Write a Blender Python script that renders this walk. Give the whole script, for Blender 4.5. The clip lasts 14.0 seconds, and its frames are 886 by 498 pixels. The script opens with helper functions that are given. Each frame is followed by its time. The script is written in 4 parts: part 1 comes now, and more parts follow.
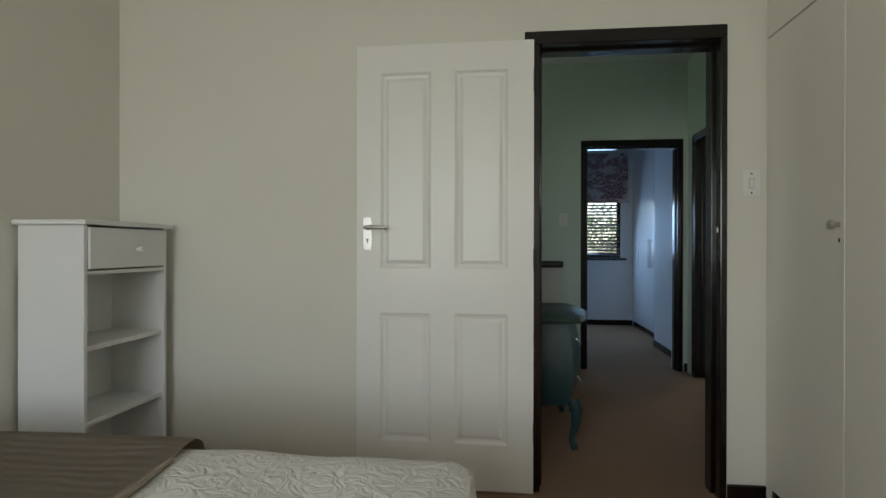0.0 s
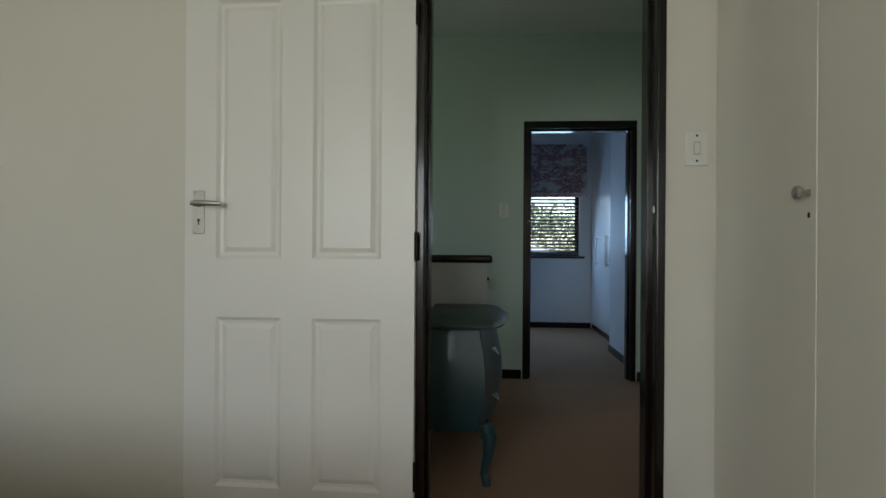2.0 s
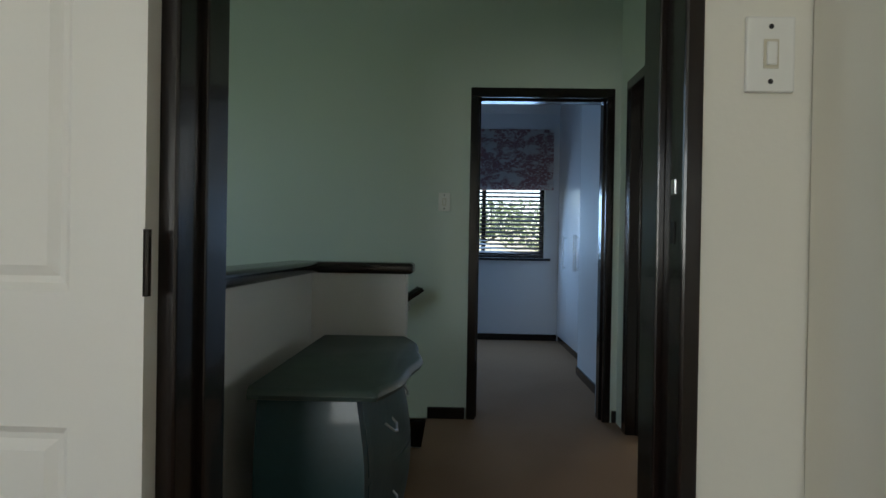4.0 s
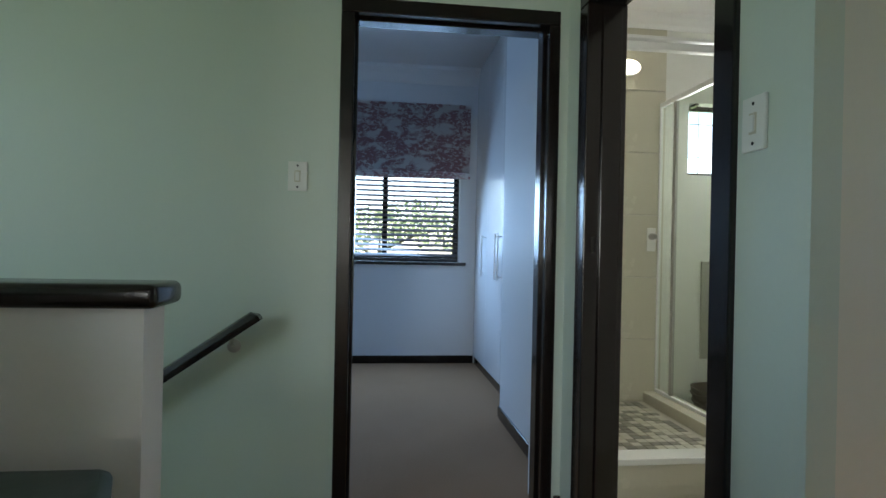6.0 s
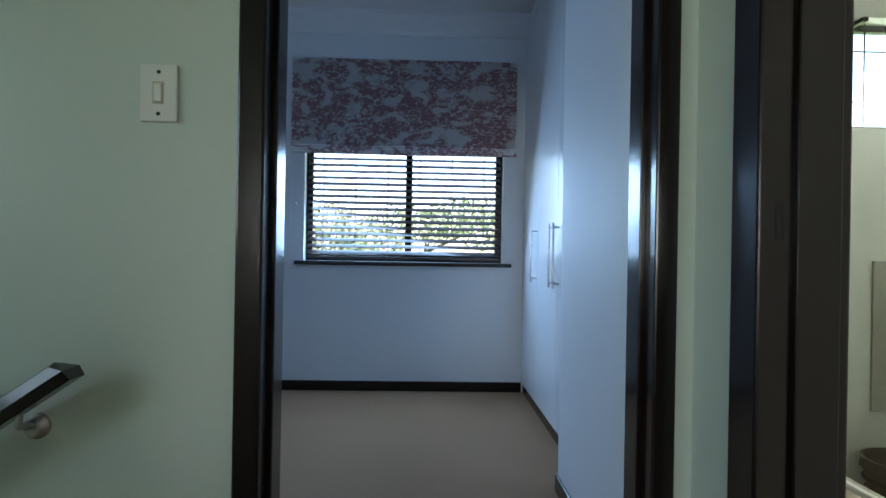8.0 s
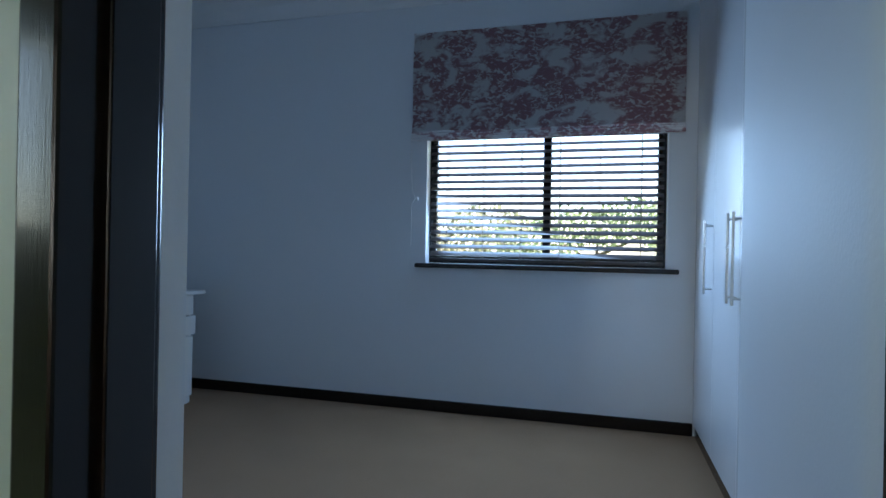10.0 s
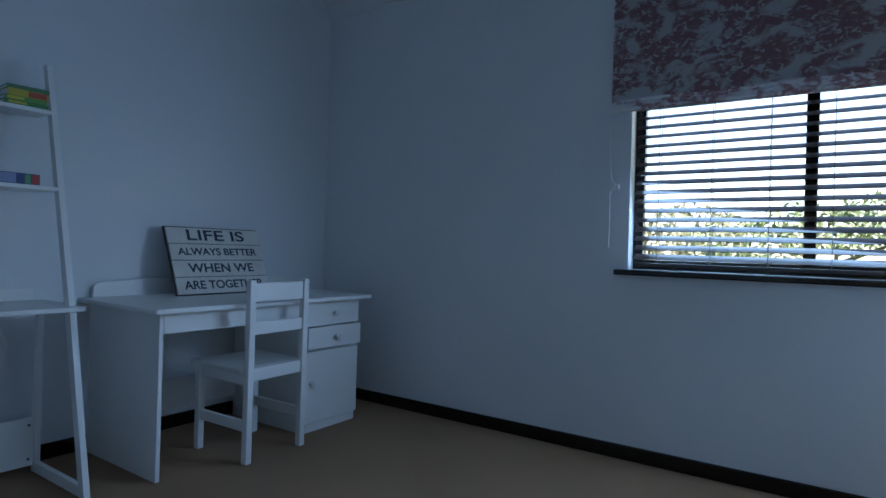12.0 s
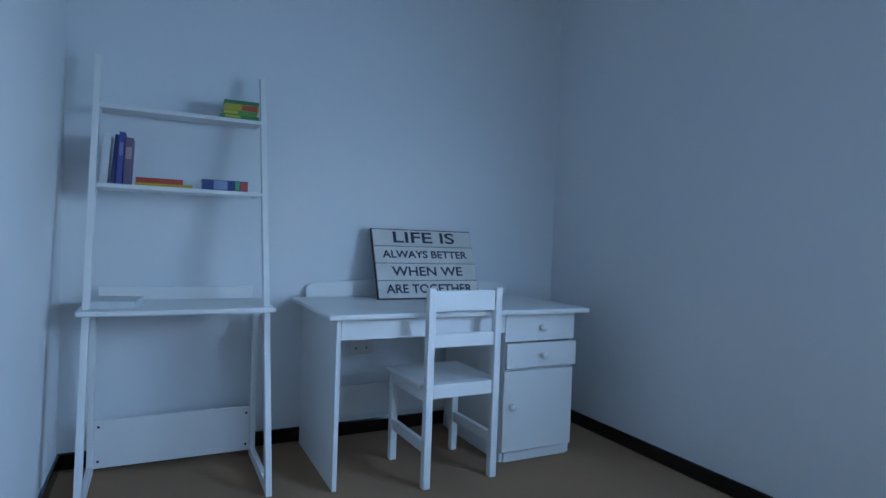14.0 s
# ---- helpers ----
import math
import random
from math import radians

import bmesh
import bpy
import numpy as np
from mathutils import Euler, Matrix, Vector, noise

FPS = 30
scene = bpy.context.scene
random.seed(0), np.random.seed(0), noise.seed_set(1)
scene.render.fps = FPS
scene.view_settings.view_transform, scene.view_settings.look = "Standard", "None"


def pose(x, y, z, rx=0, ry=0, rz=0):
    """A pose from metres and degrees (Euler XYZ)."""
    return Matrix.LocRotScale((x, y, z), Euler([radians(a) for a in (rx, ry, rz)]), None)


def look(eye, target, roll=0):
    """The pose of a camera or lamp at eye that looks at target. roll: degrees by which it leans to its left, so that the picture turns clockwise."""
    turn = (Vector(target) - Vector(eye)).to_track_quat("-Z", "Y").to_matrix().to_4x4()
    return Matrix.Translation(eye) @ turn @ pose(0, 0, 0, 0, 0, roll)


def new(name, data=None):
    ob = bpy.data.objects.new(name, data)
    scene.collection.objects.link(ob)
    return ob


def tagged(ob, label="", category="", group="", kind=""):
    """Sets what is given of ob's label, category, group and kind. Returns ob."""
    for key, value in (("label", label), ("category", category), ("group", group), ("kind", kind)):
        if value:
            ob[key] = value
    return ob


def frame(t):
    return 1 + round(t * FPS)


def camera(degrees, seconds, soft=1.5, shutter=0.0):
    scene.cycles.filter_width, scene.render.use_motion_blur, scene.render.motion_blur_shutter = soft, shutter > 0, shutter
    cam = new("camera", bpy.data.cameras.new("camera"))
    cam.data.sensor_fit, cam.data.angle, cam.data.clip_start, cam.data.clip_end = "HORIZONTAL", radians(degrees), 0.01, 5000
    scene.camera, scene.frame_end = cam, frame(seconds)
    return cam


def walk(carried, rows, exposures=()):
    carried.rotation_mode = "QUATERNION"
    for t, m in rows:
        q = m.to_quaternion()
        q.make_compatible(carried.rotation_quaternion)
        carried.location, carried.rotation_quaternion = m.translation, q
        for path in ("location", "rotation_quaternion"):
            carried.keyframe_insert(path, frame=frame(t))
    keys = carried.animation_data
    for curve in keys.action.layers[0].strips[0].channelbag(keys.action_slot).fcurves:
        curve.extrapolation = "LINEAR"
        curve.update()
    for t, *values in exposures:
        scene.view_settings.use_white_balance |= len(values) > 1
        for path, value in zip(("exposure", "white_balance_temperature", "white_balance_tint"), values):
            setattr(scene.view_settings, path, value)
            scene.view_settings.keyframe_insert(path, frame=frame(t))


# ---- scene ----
cam = camera(75.0, 14.0)
PATH = [
    (0, (0.125, -0.4, 1.108), (-0.101, 1.587, 1.104), 0.1),
    (0.5, (0.234, -0.35, 1.11), (0.012, 1.638, 1.102), 0.1),
    (1, (0.336, -0.208, 1.072), (0.135, 1.782, 1.071), 0.3),
    (1.5, (0.402, 0.022, 1.074), (0.238, 2.015, 1.068), 0.4),
    (2, (0.474, 0.269, 1.05), (0.328, 2.264, 1.05), 0.4),
    (4.5, (0.742, 1.695, 1.095), (0.77, 3.695, 1.084), 1.0),
    (5, (0.777, 2.048, 1.077), (0.899, 4.044, 1.071), 1.0),
    (5.5, (0.818, 2.344, 1.084), (1.013, 4.335, 1.079), 1.2),
    (6, (0.928, 2.661, 1.094), (1.165, 4.647, 1.093), 1.2),
    (6.5, (0.974, 2.949, 1.07), (1.225, 4.933, 1.068), 1.3),
    (7, (1.012, 3.285, 1.077), (1.228, 5.273, 1.078), 1.2),
    (9.5, (1.371, 4.358, 1.041), (1.005, 6.324, 1.048), 1.0),
    (10, (1.381, 4.522, 1.052), (0.843, 6.448, 1.055), 1.1),
    (10.5, (1.383, 4.664, 1.035), (0.729, 6.554, 1.04), 1.2),
    (11, (1.344, 4.847, 1.025), (0.537, 6.677, 1.039), 1.4),
    (11.5, (1.243, 5.013, 1.038), (0.287, 6.77, 1.039), 1.6),
    (12, (1.123, 5.185, 1.038), (-0.002, 6.838, 1.039), 1.7),
    (12.5, (1.072, 5.33, 1.045), (-0.199, 6.873, 1.045), 1.7),
    (13, (1.114, 5.535, 1.074), (-0.38, 6.864, 1.067), 1.7),
    (13.5, (1.117, 5.689, 1.069), (-0.527, 6.829, 1.056), 1.6),
    (14, (1.075, 5.867, 1.078), (-0.715, 6.759, 1.041), 2.0),
]
EXPOSURES = [(0.0, 1.7), (2.0, 1.62), (4.5, 1.92), (5.0, 2.25), (5.5, 2.65), (7.0, 2.75), (9.5, 2.72), (10.5, 2.4), (11.5, 2.22), (12.5, 2.5), (14.0, 3.25)]
walk(cam, [(t, look(eye, target, roll)) for t, eye, target, roll in PATH], EXPOSURES)

# ---------------------------------------------------------------- world and lights
world = bpy.data.worlds.new("sky")
scene.world = world
world.use_nodes = True
wn = world.node_tree.nodes
sky = wn.new("ShaderNodeTexSky")
sky.sky_type = "NISHITA"
sky.sun_disc = False
sky.sun_elevation = radians(48)
sky.sun_rotation = radians(100)
wn["Background"].inputs["Strength"].default_value = 0.15
world.node_tree.links.new(sky.outputs["Color"], wn["Background"].inputs["Color"])


def sun_lamp():
    d = bpy.data.lights.new("sun", "SUN")
    d.energy, d.angle, d.color = 5.0, radians(0.6), (1.0, 0.94, 0.85)
    ob = new("sun", d)
    el, az = radians(48), radians(100)
    way = Vector((math.sin(az) * math.cos(el), math.cos(az) * math.cos(el), math.sin(el)))
    ob.matrix_world = look(way * 30, (0, 0, 0))


def window_light(name, eye, target, w, h, watts, color, spread=180):
    d = bpy.data.lights.new(name, "AREA")
    d.shape, d.size, d.size_y, d.energy, d.color = "RECTANGLE", w, h, watts, color
    d.spread = radians(spread)
    ob = new(name, d)
    ob.matrix_world = look(eye, target)
    return ob


sun_lamp()
# daylight in the openings: bedroom, stair, study, bathroom and passage windows
window_light("daylight_bedroom", (-0.85, -2.92, 1.5), (0.5, 2, 0.5), 1.7, 1.2, 13.8, (0.97, 0.99, 0.97))
window_light("daylight_stair", (-1.9, 3.15, 1.7), (1.5, 4.2, 1.5), 1.0, 1.1, 0.95, (0.82, 1.0, 0.94))
window_light("daylight_study", (0.95, 8.085, 1.37), (0.6, 5.6, 0.35), 1.3, 0.72, 5.1, (0.348, 0.605, 1.0), 170)
window_light("daylight_bath", (3.29, 6.2, 1.84), (2.6, 4.5, 0.9), 0.55, 0.4, 2.9, (1.0, 1.0, 0.95))
window_light("daylight_passage", (3.46, 3.1, 1.6), (0.8, 3.2, 1.0), 0.4, 0.55, 0.045, (1.0, 0.97, 0.88))

# ---------------------------------------------------------------- materials


def mat(name, color, rough=0.6, var=0.06, scale=8.0, fine=120.0, bump=0.1, metal=0.0, dist=0.002, tint=None, coat=0.0):
    m = bpy.data.materials.new(name)
    m.use_nodes = True
    nt = m.node_tree
    b = nt.nodes["Principled BSDF"]
    tc = nt.nodes.new("ShaderNodeTexCoord")
    n1 = nt.nodes.new("ShaderNodeTexNoise")
    n1.inputs["Scale"].default_value, n1.inputs["Detail"].default_value = scale, 4
    n2 = nt.nodes.new("ShaderNodeTexNoise")
    n2.inputs["Scale"].default_value, n2.inputs["Detail"].default_value = fine, 3
    for n in (n1, n2):
        nt.links.new(tc.outputs["Object"], n.inputs["Vector"])
    mix = nt.nodes.new("ShaderNodeMix")
    mix.data_type = "RGBA"
    t = tint or tuple(c * (1 - 2.2 * var) for c in color)
    mix.inputs["A"].default_value = (*[min(1, c * (1 + var)) for c in color], 1)
    mix.inputs["B"].default_value = (*t, 1)
    add = nt.nodes.new("ShaderNodeMath")
    add.operation = "MULTIPLY_ADD"
    add.inputs[1].default_value = 0.35
    nt.links.new(n2.outputs["Fac"], add.inputs[0])
    half = nt.nodes.new("ShaderNodeMath")
    half.operation = "MULTIPLY"
    half.inputs[1].default_value = 0.65
    nt.links.new(n1.outputs["Fac"], half.inputs[0])
    nt.links.new(half.outputs[0], add.inputs[2])
    nt.links.new(add.outputs[0], mix.inputs["Factor"])
    nt.links.new(mix.outputs["Result"], b.inputs["Base Color"])
    rr = nt.nodes.new("ShaderNodeMapRange")
    rr.inputs["To Min"].default_value = max(0.02, rough - 0.08)
    rr.inputs["To Max"].default_value = min(1, rough + 0.08)
    nt.links.new(n1.outputs["Fac"], rr.inputs["Value"])
    nt.links.new(rr.outputs[0], b.inputs["Roughness"])
    b.inputs["Metallic"].default_value = metal
    b.inputs["Coat Weight"].default_value = coat
    b.inputs["Coat Roughness"].default_value = 0.08
    if bump:
        bp = nt.nodes.new("ShaderNodeBump")
        bp.inputs["Strength"].default_value, bp.inputs["Distance"].default_value = bump, dist
        nt.links.new(n2.outputs["Fac"], bp.inputs["Height"])
        nt.links.new(bp.outputs[0], b.inputs["Normal"])
    return m


def glass_mat(name, rough=0.0, color=(1, 1, 1)):
    m = bpy.data.materials.new(name)
    m.use_nodes = True
    nt = m.node_tree
    nt.nodes.clear()
    out = nt.nodes.new("ShaderNodeOutputMaterial")
    tr = nt.nodes.new("ShaderNodeBsdfTransparent")
    tr.inputs["Color"].default_value = (*color, 1)
    gl = nt.nodes.new("ShaderNodeBsdfGlossy")
    gl.inputs["Roughness"].default_value = 0.03
    lw = nt.nodes.new("ShaderNodeLayerWeight")
    lw.inputs["Blend"].default_value = 0.5
    pw = nt.nodes.new("ShaderNodeMath")
    pw.operation = "POWER"
    pw.inputs[1].default_value = 4.0
    nt.links.new(lw.outputs["Facing"], pw.inputs[0])
    fr = nt.nodes.new("ShaderNodeMath")
    fr.operation = "MULTIPLY_ADD"
    fr.inputs[1].default_value, fr.inputs[2].default_value = 0.7, 0.03
    nt.links.new(pw.outputs[0], fr.inputs[0])
    mx = nt.nodes.new("ShaderNodeMixShader")
    nt.links.new(fr.outputs[0], mx.inputs[0])
    nt.links.new(tr.outputs[0], mx.inputs[1])
    nt.links.new(gl.outputs[0], mx.inputs[2])
    nt.links.new(mx.outputs[0], out.inputs["Surface"])
    return m


def emit_mat(name, color, strength):
    m = bpy.data.materials.new(name)
    m.use_nodes = True
    b = m.node_tree.nodes["Principled BSDF"]
    b.inputs["Base Color"].default_value = (*color, 1)
    b.inputs["Emission Color"].default_value = (*color, 1)
    b.inputs["Emission Strength"].default_value = strength
    return m


def carpet_mat():
    m = mat("carpet_pile", (0.335, 0.197, 0.112), 0.95, 0.12, 2.2, 420.0, 0.7, dist=0.006)
    m.node_tree.nodes["Principled BSDF"].inputs["Specular IOR Level"].default_value = 0.05
    m.node_tree.nodes["Principled BSDF"].inputs["Sheen Weight"].default_value = 0.1
    return m


def wood_mat(name, dark, light, rough, coat):
    """Varnished timber: stretched grain along the object's height."""
    m = mat(name, light, rough, 0.1, 5, 60, 0.12, coat=coat, tint=dark)
    nt = m.node_tree
    mp = nt.nodes.new("ShaderNodeMapping")
    mp.inputs["Scale"].default_value = (6, 6, 0.35)
    tc = [n for n in nt.nodes if n.bl_idname == "ShaderNodeTexCoord"][0]
    nt.links.new(tc.outputs["Object"], mp.inputs["Vector"])
    for n in nt.nodes:
        if n.bl_idname == "ShaderNodeTexNoise":
            nt.links.new(mp.outputs[0], n.inputs["Vector"])
    return m


def toile_mat():
    """Cotton with a printed toile: clusters of dull red scenery on off-white."""
    m = bpy.data.materials.new("toile_cotton")
    m.use_nodes = True
    nt = m.node_tree
    b = nt.nodes["Principled BSDF"]
    b.inputs["Roughness"].default_value = 0.9
    tc = nt.nodes.new("ShaderNodeTexCoord")
    sc = nt.nodes.new("ShaderNodeMapping")
    sc.inputs["Scale"].default_value = (1, 1, 1.5)
    nt.links.new(tc.outputs["Object"], sc.inputs["Vector"])
    big = nt.nodes.new("ShaderNodeTexNoise")
    big.inputs["Scale"].default_value, big.inputs["Detail"].default_value = 6.5, 3
    big.inputs["Distortion"].default_value = 0.6
    nt.links.new(sc.outputs[0], big.inputs["Vector"])
    fine = nt.nodes.new("ShaderNodeTexNoise")
    fine.inputs["Scale"].default_value, fine.inputs["Detail"].default_value = 30, 7
    fine.inputs["Distortion"].default_value = 0.9
    nt.links.new(sc.outputs[0], fine.inputs["Vector"])
    r1 = nt.nodes.new("ShaderNodeMapRange")
    r1.inputs["From Min"].default_value, r1.inputs["From Max"].default_value = 0.41, 0.50
    nt.links.new(big.outputs["Fac"], r1.inputs["Value"])
    r2 = nt.nodes.new("ShaderNodeMapRange")
    r2.inputs["From Min"].default_value, r2.inputs["From Max"].default_value = 0.38, 0.50
    nt.links.new(fine.outputs["Fac"], r2.inputs["Value"])
    r2b = nt.nodes.new("ShaderNodeMath")
    r2b.operation = "MULTIPLY"
    nt.links.new(r1.outputs[0], r2b.inputs[0])
    nt.links.new(r2.outputs[0], r2b.inputs[1])
    mix = nt.nodes.new("ShaderNodeMix")
    mix.data_type = "RGBA"
    mix.inputs["A"].default_value = (0.80, 0.78, 0.78, 1)
    mix.inputs["B"].default_value = (0.44, 0.24, 0.26, 1)
    nt.links.new(r2b.outputs[0], mix.inputs["Factor"])
    nt.links.new(mix.outputs["Result"], b.inputs["Base Color"])
    wv = nt.nodes.new("ShaderNodeTexNoise")
    wv.inputs["Scale"].default_value = 600
    nt.links.new(tc.outputs["Object"], wv.inputs["Vector"])
    bp = nt.nodes.new("ShaderNodeBump")
    bp.inputs["Strength"].default_value, bp.inputs["Distance"].default_value = 0.2, 0.001
    nt.links.new(wv.outputs["Fac"], bp.inputs["Height"])
    nt.links.new(bp.outputs[0], b.inputs["Normal"])
    return m


def random_mat(name, cols, rough):
    """A glaze whose colour is picked object by object."""
    m = bpy.data.materials.new(name)
    m.use_nodes = True
    nt = m.node_tree
    b = nt.nodes["Principled BSDF"]
    b.inputs["Roughness"].default_value = rough
    oi = nt.nodes.new("ShaderNodeObjectInfo")
    ramp = nt.nodes.new("ShaderNodeValToRGB")
    ramp.color_ramp.interpolation = "CONSTANT"
    el = ramp.color_ramp.elements
    el[0].color, el[0].position = (*cols[0], 1), 0
    el[1].color, el[1].position = (*cols[1], 1), 1 / len(cols)
    for i in range(2, len(cols)):
        e = el.new(i / len(cols))
        e.color = (*cols[i], 1)
    nt.links.new(oi.outputs["Random"], ramp.inputs["Fac"])
    nz = nt.nodes.new("ShaderNodeTexNoise")
    nz.inputs["Scale"].default_value = 40
    mx = nt.nodes.new("ShaderNodeMix")
    mx.data_type, mx.blend_type = "RGBA", "MULTIPLY"
    mx.inputs["Factor"].default_value = 0.35
    nt.links.new(ramp.outputs[0], mx.inputs["A"])
    nt.links.new(nz.outputs["Color"], mx.inputs["B"])
    nt.links.new(ramp.outputs[0], mx.inputs["A"])
    nt.links.new(mx.outputs["Result"], b.inputs["Base Color"])
    return m


M_cream = mat("cream_wall_paint", (0.74, 0.72, 0.64), 0.7, 0.025, 1.6, 90, 0.2)
# landing walls: the pale green holds the cast of greenish foliage light
M_landing = mat("green_lit_wall_paint", (0.60, 0.67, 0.60), 0.42, 0.03, 1.4, 80, 0.2)
M_half = mat("white_half_wall_paint", (0.70, 0.69, 0.66), 0.6, 0.03, 1.8, 80, 0.15)
M_white = mat("white_wall_paint", (0.74, 0.76, 0.78), 0.62, 0.025, 1.5, 90, 0.2)
M_ceil = mat("ceiling_paint", (0.78, 0.78, 0.78), 0.85, 0.02, 1.5, 60, 0.1)
M_dark = wood_mat("dark_varnished_timber", (0.004, 0.003, 0.003), (0.014, 0.008, 0.006), 0.22, 0.3)
M_dark.node_tree.nodes["Principled BSDF"].inputs["Specular IOR Level"].default_value = 0.3
M_carpet = carpet_mat()
M_door = mat("white_door_enamel", (0.83, 0.82, 0.78), 0.35, 0.02, 3, 160, 0.08)
M_cup = mat("cream_cupboard_enamel", (0.80, 0.77, 0.68), 0.4, 0.02, 2.5, 120, 0.06)
M_cup2 = mat("white_cupboard_gloss", (0.78, 0.79, 0.80), 0.22, 0.02, 2.5, 120, 0.04)
M_furn = mat("white_furniture_paint", (0.80, 0.80, 0.79), 0.38, 0.03, 5, 150, 0.08)
M_steel = mat("brushed_steel", (0.55, 0.54, 0.52), 0.3, 0.05, 20, 300, 0.05, 1.0)
M_chrome = mat("satin_chrome", (0.50, 0.49, 0.47), 0.36, 0.04, 20, 300, 0.03, 1.0)
M_black = mat("black_recess", (0.01, 0.01, 0.01), 0.6, 0.1, 20, 100, 0)
M_plastic = mat("white_switch_plastic", (0.78, 0.78, 0.74), 0.3, 0.02, 10, 100, 0.02)
M_teal = mat("teal_chalk_paint", (0.018, 0.060, 0.068), 0.4, 0.22, 5, 60, 0.25, coat=0.2)
M_tealtop = mat("worn_green_top", (0.055, 0.085, 0.075), 0.5, 0.2, 6, 90, 0.2)
M_toile = toile_mat()
M_slat = mat("brown_venetian_slat", (0.06, 0.045, 0.04), 0.4, 0.15, 6, 80, 0.1)
M_cord = mat("white_cord", (0.75, 0.75, 0.75), 0.6, 0.03, 40, 200, 0)
M_glass = glass_mat("window_glass")
M_shower = glass_mat("shower_glass", color=(0.93, 0.97, 0.94))
M_taupe = mat("taupe_quilt", (0.36, 0.305, 0.245), 0.85, 0.08, 8, 300, 0.4, dist=0.003)
M_quilt = mat("white_matelasse", (0.78, 0.76, 0.73), 0.9, 0.04, 10, 260, 0.4, dist=0.003)
M_tile = mat("beige_wall_tile", (0.60, 0.57, 0.46), 0.25, 0.04, 4, 60, 0.05)
M_btile = mat("cream_floor_tile", (0.60, 0.56, 0.44), 0.35, 0.06, 4, 60, 0.05)
M_grout = mat("grout", (0.55, 0.52, 0.45), 0.85, 0.06, 12, 120, 0.2)
M_bath = mat("bathroom_paint", (0.78, 0.78, 0.74), 0.6, 0.02, 2, 80, 0.1)
M_ceramic = mat("white_ceramic", (0.82, 0.82, 0.78), 0.12, 0.015, 5, 60, 0, coat=0.5)
M_mosaic = random_mat("mosaic_glaze", [(0.58, 0.55, 0.45), (0.52, 0.49, 0.38), (0.16, 0.15, 0.11), (0.60, 0.57, 0.48), (0.24, 0.22, 0.16)], 0.3)
M_grey = mat("grey_stone_panel", (0.38, 0.37, 0.32), 0.5, 0.06, 6, 80, 0.1)
M_wicker = mat("dark_wicker", (0.10, 0.07, 0.05), 0.7, 0.3, 30, 150, 0.6, dist=0.004)
M_sign = mat("whitewashed_board", (0.74, 0.73, 0.70), 0.75, 0.10, 9, 90, 0.35, tint=(0.50, 0.47, 0.43))
M_signdark = mat("sign_dark_edge", (0.05, 0.045, 0.05), 0.7, 0.2, 20, 120, 0.2)
M_ink = mat("sign_lettering", (0.035, 0.045, 0.075), 0.7, 0.15, 25, 120, 0)
M_leaf = random_mat("foliage", [(0.085, 0.12, 0.04), (0.11, 0.12, 0.05), (0.07, 0.10, 0.035), (0.12, 0.12, 0.06)], 0.6)
M_bark = mat("bark", (0.12, 0.09, 0.06), 0.9, 0.2, 10, 60, 0.6)
M_grass = mat("lawn", (0.09, 0.14, 0.04), 0.9, 0.25, 1.5, 60, 0.5)
M_lamp = emit_mat("lamp_diffuser", (1.0, 0.93, 0.72), 0.7)

# ---------------------------------------------------------------- mesh helpers


def box(bm, x0, x1, y0, y1, z0, z1, bev=0.0, seg=2):
    r = bmesh.ops.create_cube(bm, size=1)
    bmesh.ops.scale(bm, vec=(x1 - x0, y1 - y0, z1 - z0), verts=r["verts"])
    bmesh.ops.translate(bm, vec=((x0 + x1) / 2, (y0 + y1) / 2, (z0 + z1) / 2), verts=r["verts"])
    if bev:
        es = {e for v in r["verts"] for e in v.link_edges}
        bmesh.ops.bevel(bm, geom=list(es), offset=bev, segments=seg, profile=0.5, affect="EDGES")
    return bm


def boxes(*items, bev=0.0):
    bm = bmesh.new()
    for it in items:
        box(bm, *it[:6], it[6] if len(it) > 6 else bev)
    return bm


def tube(bm, pts, r, n=10, cap=True, flat=1.0):
    """A round bar along points; r is one radius or one for each point."""
    pts = [Vector(p) for p in pts]
    rings = []
    for i, p in enumerate(pts):
        d = (pts[min(i + 1, len(pts) - 1)] - pts[max(i - 1, 0)]).normalized()
        up = Vector((0, 0, 1)) if abs(d.z) < 0.9 else Vector((1, 0, 0))
        a = d.cross(up).normalized()
        b = a.cross(d)
        rr = r[i] if isinstance(r, (list, tuple)) else r
        rings.append([bm.verts.new(p + rr * (math.cos(2 * math.pi * k / n) * a + flat * math.sin(2 * math.pi * k / n) * b)) for k in range(n)])
    for A, B in zip(rings, rings[1:]):
        for k in range(n):
            bm.faces.new((A[k], A[(k + 1) % n], B[(k + 1) % n], B[k]))
    if cap:
        bm.faces.new(rings[0][::-1])
        bm.faces.new(rings[-1])
    return bm


def revolve(bm, profile, at, n=20, axis="z", sx=1.0):
    """A turned solid: profile of (radius, height)."""
    rings = []
    for r, h in profile:
        ring = []
        for k in range(n):
            c, s = math.cos(2 * math.pi * k / n) * r * sx, math.sin(2 * math.pi * k / n) * r
            v = {"z": (c, s, h), "x": (h, c, s), "y": (c, h, s)}[axis]
            ring.append(bm.verts.new(Vector(at) + Vector(v)))
        rings.append(ring)
    for A, B in zip(rings, rings[1:]):
        for k in range(n):
            bm.faces.new((A[k], A[(k + 1) % n], B[(k + 1) % n], B[k]))
    bm.faces.new(rings[0][::-1])
    bm.faces.new(rings[-1])
    bmesh.ops.recalc_face_normals(bm, faces=bm.faces)
    return bm


